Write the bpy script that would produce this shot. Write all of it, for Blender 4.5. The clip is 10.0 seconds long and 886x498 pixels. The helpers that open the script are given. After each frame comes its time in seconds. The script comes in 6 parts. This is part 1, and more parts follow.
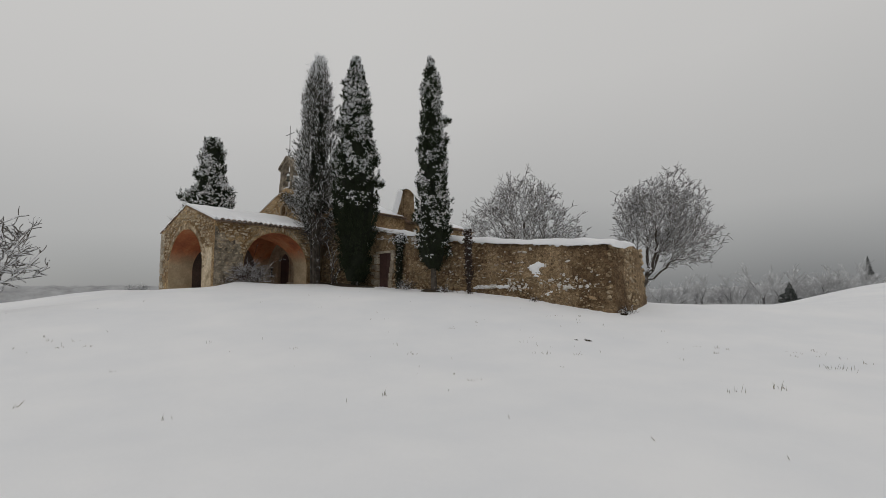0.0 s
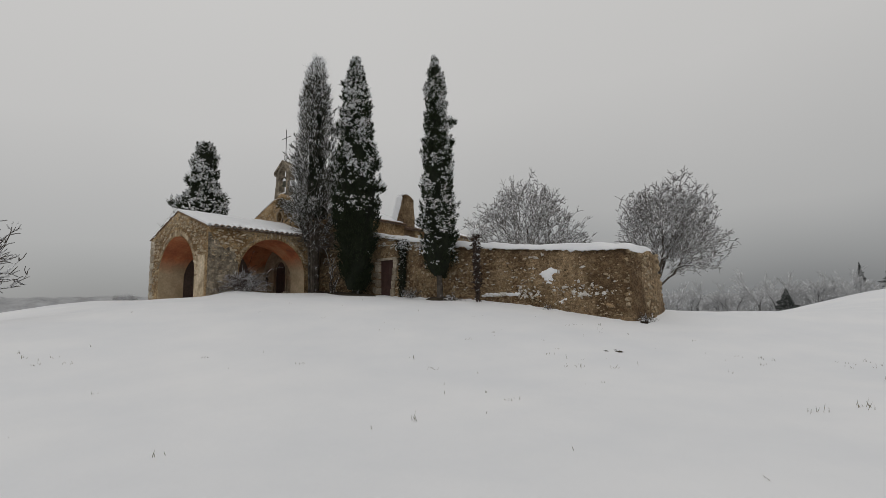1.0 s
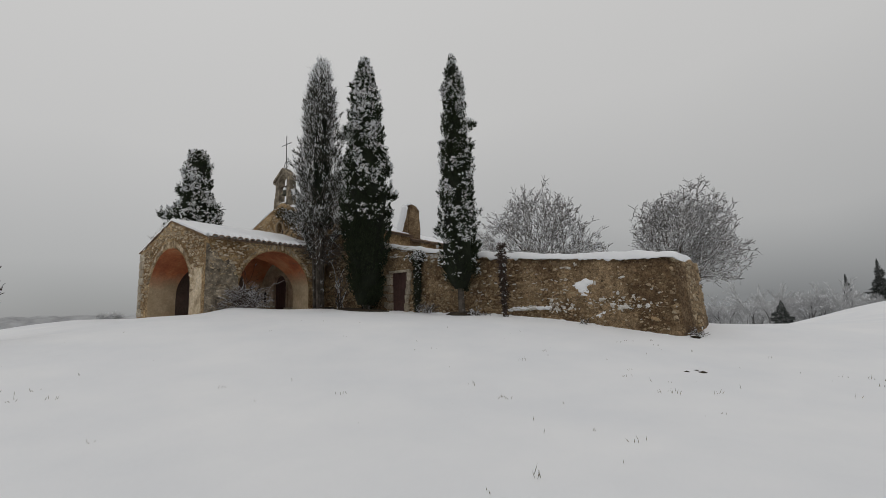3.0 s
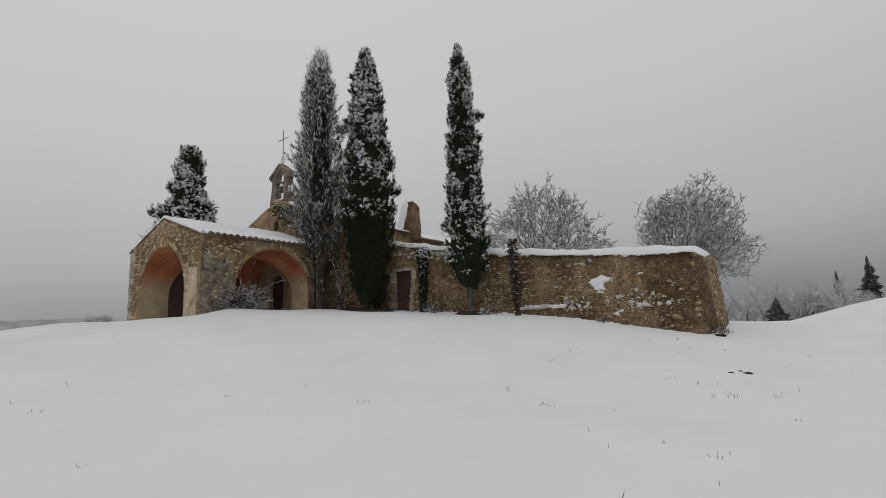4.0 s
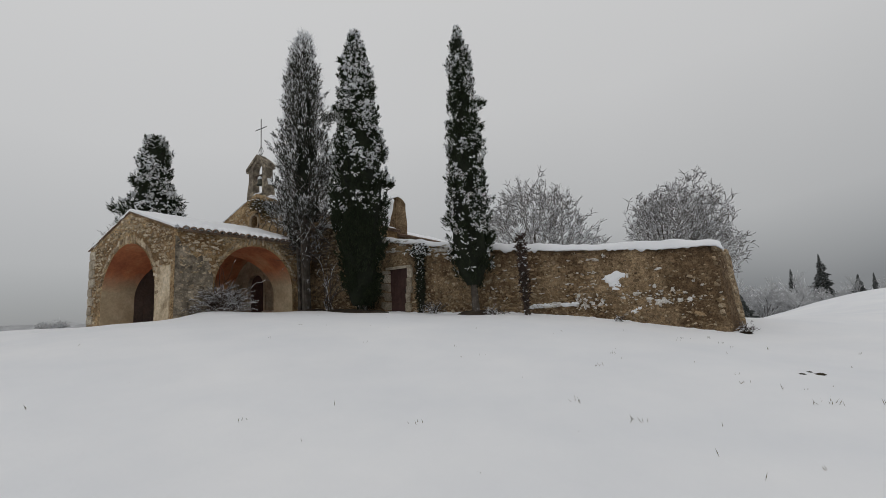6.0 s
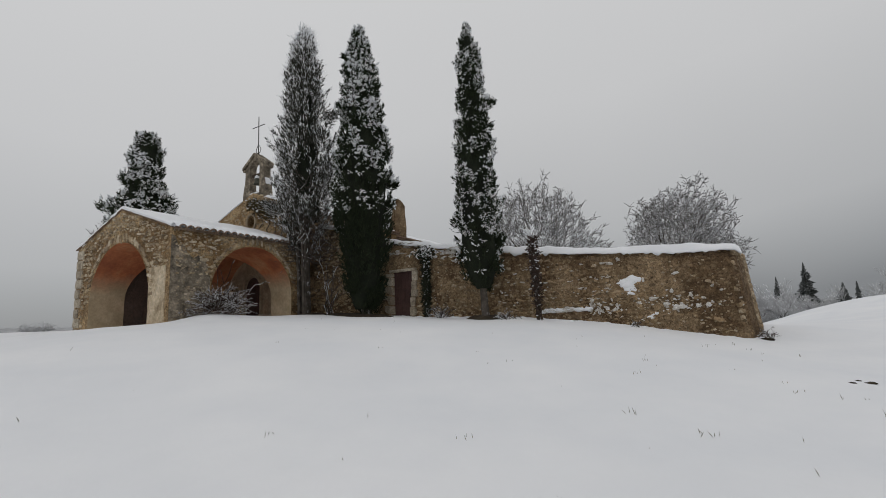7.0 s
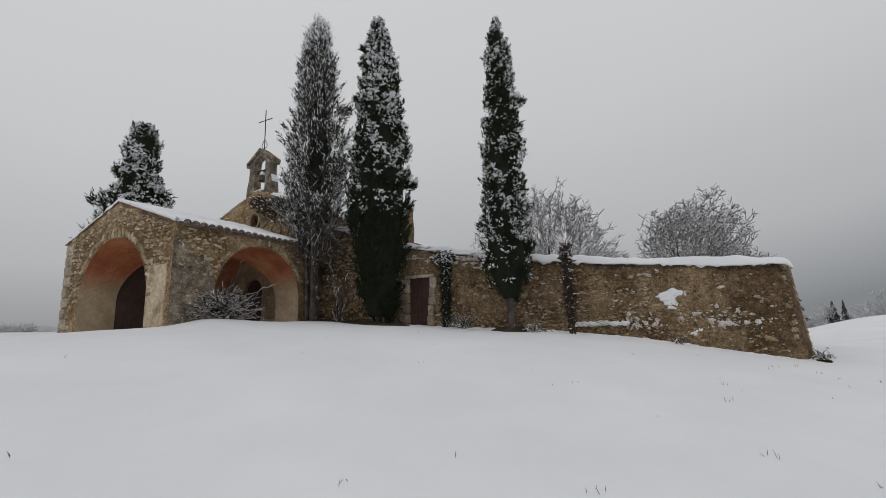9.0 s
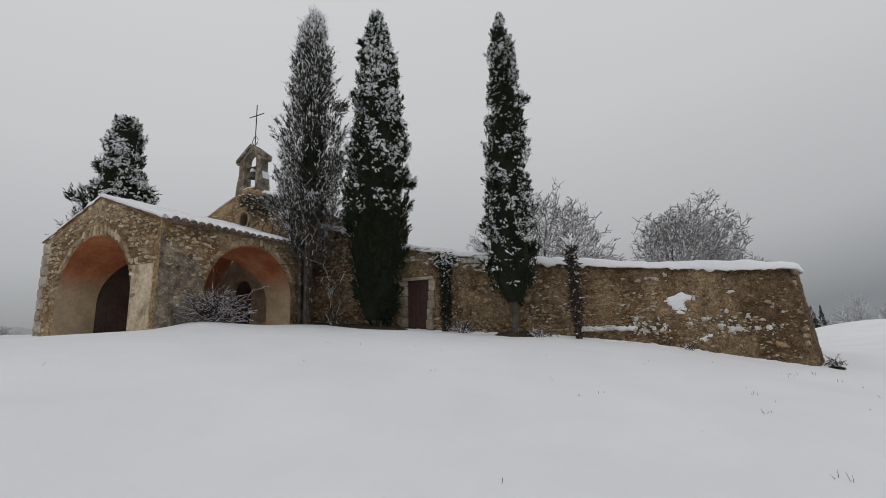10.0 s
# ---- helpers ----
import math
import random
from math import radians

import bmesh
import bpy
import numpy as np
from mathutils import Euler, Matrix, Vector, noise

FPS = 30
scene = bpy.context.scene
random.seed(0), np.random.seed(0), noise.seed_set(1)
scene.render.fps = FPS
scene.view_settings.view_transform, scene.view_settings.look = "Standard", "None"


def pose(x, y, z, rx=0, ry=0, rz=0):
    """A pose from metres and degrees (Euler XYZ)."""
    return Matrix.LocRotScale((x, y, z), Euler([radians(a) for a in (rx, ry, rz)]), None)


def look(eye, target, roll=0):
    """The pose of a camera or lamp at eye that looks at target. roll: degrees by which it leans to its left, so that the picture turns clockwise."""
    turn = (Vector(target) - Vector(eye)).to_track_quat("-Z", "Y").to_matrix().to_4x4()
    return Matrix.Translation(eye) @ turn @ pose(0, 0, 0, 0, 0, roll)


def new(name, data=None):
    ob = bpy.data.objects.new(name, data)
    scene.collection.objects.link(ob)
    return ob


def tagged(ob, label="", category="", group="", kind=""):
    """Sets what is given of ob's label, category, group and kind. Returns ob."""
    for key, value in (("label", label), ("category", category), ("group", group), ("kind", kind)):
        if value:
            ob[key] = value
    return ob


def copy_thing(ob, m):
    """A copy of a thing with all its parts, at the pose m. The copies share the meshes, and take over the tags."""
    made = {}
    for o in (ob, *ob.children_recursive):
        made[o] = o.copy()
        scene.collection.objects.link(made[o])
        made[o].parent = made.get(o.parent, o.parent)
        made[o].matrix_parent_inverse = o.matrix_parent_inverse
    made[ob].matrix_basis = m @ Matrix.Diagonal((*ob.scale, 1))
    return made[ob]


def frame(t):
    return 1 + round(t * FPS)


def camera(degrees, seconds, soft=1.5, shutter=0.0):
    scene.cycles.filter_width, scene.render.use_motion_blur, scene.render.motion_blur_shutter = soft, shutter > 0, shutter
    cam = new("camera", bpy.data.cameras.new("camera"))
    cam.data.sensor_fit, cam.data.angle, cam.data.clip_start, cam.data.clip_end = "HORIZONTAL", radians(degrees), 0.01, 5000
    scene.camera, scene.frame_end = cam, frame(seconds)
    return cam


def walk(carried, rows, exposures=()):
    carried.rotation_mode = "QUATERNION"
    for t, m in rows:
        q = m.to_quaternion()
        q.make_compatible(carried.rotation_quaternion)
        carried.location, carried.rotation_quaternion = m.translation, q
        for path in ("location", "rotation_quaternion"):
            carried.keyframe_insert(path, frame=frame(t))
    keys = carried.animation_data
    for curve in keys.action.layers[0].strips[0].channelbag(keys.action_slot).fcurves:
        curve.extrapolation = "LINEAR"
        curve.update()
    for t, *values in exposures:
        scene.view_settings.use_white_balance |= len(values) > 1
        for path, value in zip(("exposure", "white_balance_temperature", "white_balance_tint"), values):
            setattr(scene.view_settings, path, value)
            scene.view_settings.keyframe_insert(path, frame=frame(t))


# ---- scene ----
cam = camera(87.0, 10.0, soft=0.5)
PATH = [
    (0, (-0.799, -1.766, 1.955), (0.721, -0.482, 2.153), -0.8),
    (0.5, (-0.611, -1.181, 1.951), (0.924, 0.082, 2.172), -1.0),
    (1, (-0.404, -0.518, 1.947), (1.135, 0.737, 2.182), -1.2),
    (1.5, (-0.299, 0.103, 1.978), (1.254, 1.337, 2.231), -1.2),
    (2, (-0.171, 0.703, 1.978), (1.388, 1.928, 2.243), -1.7),
    (2.5, (-0.123, 1.294, 1.983), (1.439, 2.509, 2.27), -1.8),
    (4, (0.241, 2.98, 1.998), (1.833, 4.153, 2.295), -2.3),
    (4.5, (0.393, 3.562, 2.006), (1.995, 4.722, 2.3), -2.6),
    (5, (0.443, 4.116, 2.033), (2.055, 5.259, 2.338), -2.5),
    (5.5, (0.528, 4.546, 2.048), (2.172, 5.648, 2.344), -2.9),
    (7, (0.704, 6.057, 2.063), (2.401, 7.068, 2.378), -2.8),
    (7.5, (0.782, 6.567, 2.105), (2.471, 7.588, 2.432), -2.3),
    (8, (0.846, 7.081, 2.199), (2.54, 8.086, 2.543), -2.2),
    (8.5, (1.016, 7.509, 2.198), (2.714, 8.508, 2.543), -2.1),
    (9, (1.074, 7.907, 2.21), (2.793, 8.868, 2.557), -1.4),
    (9.5, (1.157, 8.345, 2.255), (2.895, 9.27, 2.604), -1.3),
    (10, (1.313, 8.754, 2.293), (3.063, 9.656, 2.649), -1.2),
]
walk(cam, [(t, look(eye, target, roll)) for t, eye, target, roll in PATH], exposures=[(0.0, -0.05, 6640, 10), (5.0, -0.01, 6500, 10), (10.0, 0.045, 6400, 11)])

# ---- world and light: a heavy, even snow sky ----
world = bpy.data.worlds.new("snow_sky")
scene.world = world
world.use_nodes = True
wn, wl = world.node_tree.nodes, world.node_tree.links
wn.clear()
w_out = wn.new("ShaderNodeOutputWorld")
w_bg = wn.new("ShaderNodeBackground")
w_sky = wn.new("ShaderNodeTexSky")
w_sky.sky_type = "NISHITA"
w_sky.sun_disc = False
w_sky.sun_elevation, w_sky.sun_rotation = radians(40), radians(200)
w_co = wn.new("ShaderNodeTexCoord")
w_sep = wn.new("ShaderNodeSeparateXYZ")
w_ramp = wn.new("ShaderNodeValToRGB")
w_noise = wn.new("ShaderNodeTexNoise")
w_noise.inputs["Scale"].default_value = 1.6
w_noise.inputs["Detail"].default_value = 2.0
w_add = wn.new("ShaderNodeMath")
w_add.operation = "MULTIPLY_ADD"
w_add.inputs[1].default_value = 0.16
w_mix = wn.new("ShaderNodeMix")
w_mix.data_type = "RGBA"
w_mix.inputs[0].default_value = 0.97
w_dim = wn.new("ShaderNodeMix")
w_dim.data_type = "RGBA"
w_dim.blend_type = "MULTIPLY"
w_dim.inputs[0].default_value = 1.0
w_dim.inputs[7].default_value = (0.1, 0.1, 0.1, 1)
stops = [(0.0, 0.190, 0.198, 0.207), (0.045, 0.25, 0.256, 0.262), (0.16, 0.385, 0.388, 0.388), (0.38, 0.50, 0.50, 0.497), (0.62, 0.55, 0.55, 0.547), (1.0, 0.52, 0.52, 0.52)]
ramp = w_ramp.color_ramp
ramp.elements[0].position, ramp.elements[0].color = stops[0][0], (*stops[0][1:], 1)
ramp.elements[1].position, ramp.elements[1].color = stops[-1][0], (*stops[-1][1:], 1)
for at, r, g, b in stops[1:-1]:
    ramp.elements.new(at).color = (r, g, b, 1)
wl.new(w_co.outputs["Generated"], w_sep.inputs[0])
wl.new(w_co.outputs["Generated"], w_noise.inputs["Vector"])
w_off = wn.new("ShaderNodeMath")
w_off.operation = "SUBTRACT"
w_off.inputs[1].default_value = 0.5
wl.new(w_noise.outputs["Fac"], w_off.inputs[0])
wl.new(w_off.outputs[0], w_add.inputs[0])
w_lean = wn.new("ShaderNodeMath")
w_lean.operation = "MULTIPLY_ADD"
w_lean.inputs[1].default_value = 0.09
wl.new(w_sep.outputs["Y"], w_lean.inputs[0])
w_drop = wn.new("ShaderNodeMath")
w_drop.operation = "SUBTRACT"
w_drop.inputs[1].default_value = 0.05
wl.new(w_sep.outputs["Z"], w_drop.inputs[0])
wl.new(w_drop.outputs[0], w_lean.inputs[2])
wl.new(w_lean.outputs[0], w_add.inputs[2])
wl.new(w_add.outputs[0], w_ramp.inputs[0])
wl.new(w_sky.outputs[0], w_dim.inputs[6])
wl.new(w_dim.outputs[2], w_mix.inputs[6])
wl.new(w_ramp.outputs[0], w_mix.inputs[7])
wl.new(w_mix.outputs[2], w_bg.inputs[0])
w_bg.inputs[1].default_value = 1.11
wl.new(w_bg.outputs[0], w_out.inputs[0])

sun = new("sun", bpy.data.lights.new("sun", "SUN"))
sun.data.energy, sun.data.angle, sun.data.color = 0.25, radians(70), (1.0, 0.98, 0.95)
sun.matrix_world = look((0, 0, 60), (30, 32, 0))


# ---- materials ----
def material(name, rough=0.9):
    m = bpy.data.materials.new(name)
    m.use_nodes = True
    n = m.node_tree.nodes
    b = n["Principled BSDF"]
    b.inputs["Roughness"].default_value = rough
    b.inputs["Specular IOR Level"].default_value = 0.25
    return m, n, m.node_tree.links, b


def noise_node(n, l, co, scale, detail=4.0, rough=0.6):
    t = n.new("ShaderNodeTexNoise")
    t.inputs["Scale"].default_value = scale
    t.inputs["Detail"].default_value = detail
    t.inputs["Roughness"].default_value = rough
    l.new(co, t.inputs["Vector"])
    return t.outputs["Fac"]


def ramp_node(n, l, fac, elements):
    r = n.new("ShaderNodeValToRGB")
    e = r.color_ramp.elements
    e[0].position, e[0].color = elements[0][0], (*elements[0][1], 1)
    e[1].position, e[1].color = elements[-1][0], (*elements[-1][1], 1)
    for p, c in elements[1:-1]:
        e.new(p).color = (*c, 1)
    l.new(fac, r.inputs[0])
    return r.outputs[0]


def mix_node(n, l, fac, a, b, blend="MIX"):
    x = n.new("ShaderNodeMix")
    x.data_type, x.blend_type = "RGBA", blend
    for socket, v in ((x.inputs[0], fac), (x.inputs[6], a), (x.inputs[7], b)):
        if isinstance(v, (int, float)):
            socket.default_value = v
        elif isinstance(v, tuple):
            socket.default_value = (*v, 1)
        else:
            l.new(v, socket)
    return x.outputs[2]


def bump_node(n, l, height, bsdf, strength, distance):
    b = n.new("ShaderNodeBump")
    b.inputs["Strength"].default_value = strength
    b.inputs["Distance"].default_value = distance
    l.new(height, b.inputs["Height"])
    l.new(b.outputs[0], bsdf.inputs["Normal"])


def place_socket(n):
    return n.new("ShaderNodeNewGeometry").outputs["Position"]


def two_scale(name, dark, mid, light, big=0.6, fine=9.0, bump=0.4, depth=0.02, rough=0.92):
    """A weathered surface: broad stains over a fine grain."""
    m, n, l, b = material(name, rough)
    co = place_socket(n)
    f1 = noise_node(n, l, co, big, 5.0, 0.65)
    f2 = noise_node(n, l, co, fine, 6.0, 0.7)
    c1 = ramp_node(n, l, f1, [(0.32, dark), (0.5, mid), (0.68, light)])
    c2 = ramp_node(n, l, f2, [(0.3, (0.55, 0.55, 0.55)), (0.7, (1.25, 1.25, 1.25))])
    l.new(mix_node(n, l, 0.8, c1, c2, "MULTIPLY"), b.inputs["Base Color"])
    bump_node(n, l, f2, b, bump, depth)
    return m


def snow_material():
    m, n, l, b = material("snow", 0.75)
    co = place_socket(n)
    f1 = noise_node(n, l, co, 0.35, 4.0, 0.55)
    f2 = noise_node(n, l, co, 14.0, 5.0, 0.6)
    f3 = noise_node(n, l, co, 2.2, 3.0, 0.5)
    l.new(ramp_node(n, l, f1, [(0.3, (0.80, 0.815, 0.84)), (0.7, (0.88, 0.885, 0.895))]), b.inputs["Base Color"])
    add = n.new("ShaderNodeMath")
    add.operation = "MULTIPLY_ADD"
    add.inputs[1].default_value = 0.25
    l.new(f2, add.inputs[0])
    l.new(f3, add.inputs[2])
    bump_node(n, l, add.outputs[0], b, 0.35, 0.05)
    return m


def rubble_material(name, mortar_dark, mortar_light, stone_a, stone_b, grey):
    """Rough lime render over rubble, with dark weather stains."""
    m, n, l, b = material(name, 0.95)
    co = place_socket(n)
    v = n.new("ShaderNodeTexVoronoi")
    v.inputs["Scale"].default_value = 5.2
    v.inputs["Randomness"].default_value = 0.95
    warp = n.new("ShaderNodeVectorMath")
    warp.operation = "MULTIPLY"
    warp.inputs[1].default_value = (1.0, 1.0, 1.7)
    l.new(co, warp.inputs[0])
    l.new(warp.outputs[0], v.inputs["Vector"])
    f1 = noise_node(n, l, co, 0.55, 6.0, 0.7)
    f2 = noise_node(n, l, co, 11.0, 6.0, 0.75)
    f3 = noise_node(n, l, co, 1.7, 5.0, 0.7)
    mortar = ramp_node(n, l, f2, [(0.3, mortar_dark), (0.72, mortar_light)])
    sep = n.new("ShaderNodeSeparateColor")
    l.new(v.outputs["Color"], sep.inputs[0])
    stone = ramp_node(n, l, sep.outputs[0], [(0.0, stone_a), (1.0, stone_b)])
    edge = ramp_node(n, l, v.outputs["Distance"], [(0.25, (1, 1, 1)), (0.5, (0, 0, 0))])
    show = ramp_node(n, l, f3, [(0.42, (0, 0, 0)), (0.6, (0.75, 0.75, 0.75))])
    mask = mix_node(n, l, 1.0, edge, show, "MULTIPLY")
    body = mix_node(n, l, mask, mortar, stone)
    stain = ramp_node(n, l, f1, [(0.40, (1.08, 1.08, 1.05)), (0.56, grey)])
    f4 = noise_node(n, l, co, 17.0, 5.0, 0.8)
    pits = ramp_node(n, l, f4, [(0.38, (0.34, 0.31, 0.28)), (0.5, (0.98, 0.98, 0.98)), (0.68, (1.35, 1.32, 1.26))])
    f5 = noise_node(n, l, co, 4.5, 4.0, 0.7)
    patch = ramp_node(n, l, f5, [(0.35, (0.6, 0.57, 0.54)), (0.55, (1, 1, 1)), (0.68, (1.35, 1.32, 1.28))])
    body = mix_node(n, l, 0.9, mix_node(n, l, 0.9, body, pits, "MULTIPLY"), patch, "MULTIPLY")
    l.new(mix_node(n, l, 1.0, body, stain, "MULTIPLY"), b.inputs["Base Color"])
    h = n.new("ShaderNodeMath")
    h.operation = "SUBTRACT"
    l.new(f4, h.inputs[0])
    l.new(v.outputs["Distance"], h.inputs[1])
    bump_node(n, l, h.outputs[0], b, 1.0, 0.06)
    return m


def stone_material(name, colours, island=False):
    m, n, l, b = material(name, 0.93)
    if island:
        rnd = n.new("ShaderNodeNewGeometry").outputs["Random Per Island"]
    else:
        rnd = n.new("ShaderNodeObjectInfo").outputs["Random"]
    co = place_socket(n)
    f2 = noise_node(n, l, co, 16.0, 6.0, 0.7)
    steps = [(i / (len(colours) - 1), c) for i, c in enumerate(colours)]
    base = ramp_node(n, l, rnd, steps)
    grain = ramp_node(n, l, f2, [(0.34, (0.45, 0.43, 0.41)), (0.5, (0.95, 0.95, 0.95)), (0.7, (1.25, 1.25, 1.25))])
    f3 = noise_node(n, l, co, 2.6, 4.0, 0.7)
    stain = ramp_node(n, l, f3, [(0.38, (0.55, 0.53, 0.5)), (0.56, (1, 1, 1))])
    l.new(mix_node(n, l, 0.8, mix_node(n, l, 0.9, base, grain, "MULTIPLY"), stain, "MULTIPLY"), b.inputs["Base Color"])
    bump_node(n, l, f2, b, 0.7, 0.03)
    return m


def snowed(name, base, light, level=0.25, soft=0.25, scale=6.0):
    """Bark or leaf with snow lying on whatever faces upwards."""
    m, n, l, b = material(name, 0.9)
    g = n.new("ShaderNodeNewGeometry")
    sep = n.new("ShaderNodeSeparateXYZ")
    l.new(g.outputs["Normal"], sep.inputs[0])
    f = noise_node(n, l, g.outputs["Position"], scale, 3.0, 0.6)
    add = n.new("ShaderNodeMath")
    add.operation = "MULTIPLY_ADD"
    add.inputs[1].default_value = 0.9
    l.new(f, add.inputs[0])
    l.new(sep.outputs["Z"], add.inputs[2])
    mask = ramp_node(n, l, add.outputs[0], [(level + 0.45, (0, 0, 0)), (min(1.0, level + 0.45 + soft), (1, 1, 1))])
    tone = ramp_node(n, l, f, [(0.35, base), (0.65, light)])
    l.new(mix_node(n, l, mask, tone, (0.84, 0.85, 0.87)), b.inputs["Base Color"])
    return m


SNOW = snow_material()
CHAPEL_WALL = rubble_material("old_lime_render", (0.34, 0.23, 0.125), (0.68, 0.51, 0.305), (0.37, 0.265, 0.15), (0.72, 0.6, 0.43), (0.52, 0.46, 0.4))
GARDEN_WALL = rubble_material("ochre_rubble", (0.205, 0.144, 0.089), (0.44, 0.32, 0.197), (0.3, 0.2, 0.115), (0.56, 0.435, 0.28), (0.46, 0.42, 0.38))
WEST_STONES = stone_material("porch_stone", [(0.42, 0.32, 0.20), (0.68, 0.57, 0.41), (0.27, 0.205, 0.14), (0.56, 0.44, 0.285), (0.74, 0.65, 0.51)])
WEST_STONES_ISLE = stone_material("porch_stone_joined", [(0.42, 0.32, 0.20), (0.64, 0.54, 0.39), (0.22, 0.17, 0.12), (0.54, 0.42, 0.265), (0.72, 0.64, 0.51)], True)
WALL_STONES = stone_material("wall_stone", [(0.29, 0.195, 0.105), (0.42, 0.3, 0.175), (0.18, 0.127, 0.08), (0.38, 0.265, 0.15), (0.48, 0.38, 0.26)])
WALL_STONES_ISLE = stone_material("wall_stone_joined", [(0.30, 0.21, 0.12), (0.50, 0.39, 0.25), (0.15, 0.11, 0.07), (0.40, 0.29, 0.17), (0.58, 0.49, 0.36)], True)
DRESSED = stone_material("dressed_limestone", [(0.42, 0.36, 0.27), (0.60, 0.53, 0.42), (0.36, 0.31, 0.24), (0.52, 0.45, 0.35)])
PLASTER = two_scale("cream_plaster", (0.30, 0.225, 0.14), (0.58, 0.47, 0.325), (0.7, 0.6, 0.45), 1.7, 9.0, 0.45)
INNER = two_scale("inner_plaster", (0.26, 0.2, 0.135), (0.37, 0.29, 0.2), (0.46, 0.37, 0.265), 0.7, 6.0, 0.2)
def vault_material():
    """Sandy plaster below, red ochre wash above, with a ragged worn edge between."""
    m, n, l, b = material("vault_plaster", 0.93)
    co = place_socket(n)
    f1, f2 = noise_node(n, l, co, 0.8, 5.0, 0.65), noise_node(n, l, co, 7.0, 6.0, 0.7)
    sand = ramp_node(n, l, f1, [(0.32, (0.36, 0.28, 0.175)), (0.68, (0.58, 0.47, 0.315))])
    red = ramp_node(n, l, f1, [(0.32, (0.30, 0.10, 0.05)), (0.5, (0.45, 0.16, 0.072)), (0.7, (0.52, 0.26, 0.13))])
    sep = n.new("ShaderNodeSeparateXYZ")
    l.new(co, sep.inputs[0])
    z = n.new("ShaderNodeMath")
    z.operation = "MULTIPLY_ADD"
    z.inputs[1].default_value = 1.3
    l.new(f1, z.inputs[0])
    l.new(sep.outputs["Z"], z.inputs[2])
    line = n.new("ShaderNodeMapRange")
    line.inputs[1].default_value, line.inputs[2].default_value = 4.75, 5.6
    l.new(z.outputs[0], line.inputs[0])
    grain = ramp_node(n, l, f2, [(0.3, (0.72, 0.72, 0.72)), (0.7, (1.15, 1.15, 1.15))])
    l.new(mix_node(n, l, 0.8, mix_node(n, l, line.outputs[0], sand, red), grain, "MULTIPLY"), b.inputs["Base Color"])
    bump_node(n, l, f2, b, 0.25, 0.02)
    return m


VAULT = vault_material()
STAINED = two_scale("stained_grey_render", (0.085, 0.073, 0.058), (0.22, 0.185, 0.14), (0.46, 0.39, 0.29), 3.4, 20.0, 0.9, 0.04)
TILE = stone_material("clay_tile", [(0.17, 0.12, 0.088), (0.29, 0.2, 0.145), (0.22, 0.16, 0.12), (0.34, 0.25, 0.18)])
BROWN_PAINT = two_scale("brown_painted_wood", (0.055, 0.030, 0.026), (0.070, 0.038, 0.033), (0.090, 0.050, 0.042), 0.8, 14.0, 0.2, 0.006, 0.6)
GATE_PAINT = two_scale("grey_brown_gate", (0.07, 0.05, 0.042), (0.095, 0.068, 0.056), (0.12, 0.088, 0.072), 0.8, 12.0, 0.3, 0.006, 0.8)
DARK_WOOD = two_scale("old_dark_wood", (0.035, 0.026, 0.02), (0.06, 0.042, 0.03), (0.09, 0.065, 0.045), 1.2, 18.0, 0.3, 0.008, 0.75)
IRON = two_scale("rusted_iron", (0.03, 0.027, 0.025), (0.05, 0.043, 0.038), (0.08, 0.06, 0.05), 3.0, 20.0, 0.3, 0.005, 0.6)
BRONZE = two_scale("weathered_bronze", (0.05, 0.055, 0.045), (0.08, 0.08, 0.06), (0.11, 0.11, 0.085), 3.0, 20.0, 0.2, 0.005, 0.5)
EARTH = two_scale("bare_earth", (0.025, 0.018, 0.012), (0.045, 0.034, 0.022), (0.07, 0.055, 0.035), 2.0, 12.0, 0.8, 0.03)
CYPRESS = stone_material("cypress_green", [(0.012, 0.018, 0.009), (0.026, 0.037, 0.017), (0.018, 0.026, 0.012), (0.038, 0.048, 0.024)], True)
# darker than the leaf: shade deep in the crown, put into the colour
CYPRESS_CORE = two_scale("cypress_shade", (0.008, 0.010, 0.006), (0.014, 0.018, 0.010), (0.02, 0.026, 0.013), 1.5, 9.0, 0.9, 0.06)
FROSTED = snowed("frosted_cypress", (0.022, 0.023, 0.016), (0.075, 0.073, 0.06), 0.1, 0.3, 4.0)
BARK = snowed("snowy_bark", (0.055, 0.045, 0.036), (0.11, 0.095, 0.08), 0.12, 0.2, 4.0)
TWIG = snowed("frosted_twig", (0.06, 0.048, 0.04), (0.13, 0.112, 0.098), 0.08, 0.2, 3.0)
VINE = stone_material("withered_vine", [(0.045, 0.03, 0.024), (0.09, 0.062, 0.05), (0.03, 0.022, 0.017), (0.12, 0.085, 0.07)], True)
IVY = stone_material("dark_ivy", [(0.014, 0.019, 0.010), (0.03, 0.038, 0.02), (0.02, 0.022, 0.013), (0.05, 0.05, 0.034)], True)
CREEPER = stone_material("olive_creeper", [(0.05, 0.04, 0.02), (0.13, 0.10, 0.045), (0.03, 0.026, 0.016), (0.18, 0.14, 0.07)], True)
RIME = snowed("rimed_twig", (0.07, 0.06, 0.052), (0.16, 0.145, 0.13), 0.05, 0.2, 3.0)
# frosted far twigs, bark and firs, paled further by distance haze in the colours
FAR_TWIG = snowed("haze_pale_frosted_wood", (0.4, 0.402, 0.405), (0.54, 0.542, 0.545), 0.15, 0.35, 0.8)
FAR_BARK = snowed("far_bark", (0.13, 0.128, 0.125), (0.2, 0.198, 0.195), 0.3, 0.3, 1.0)
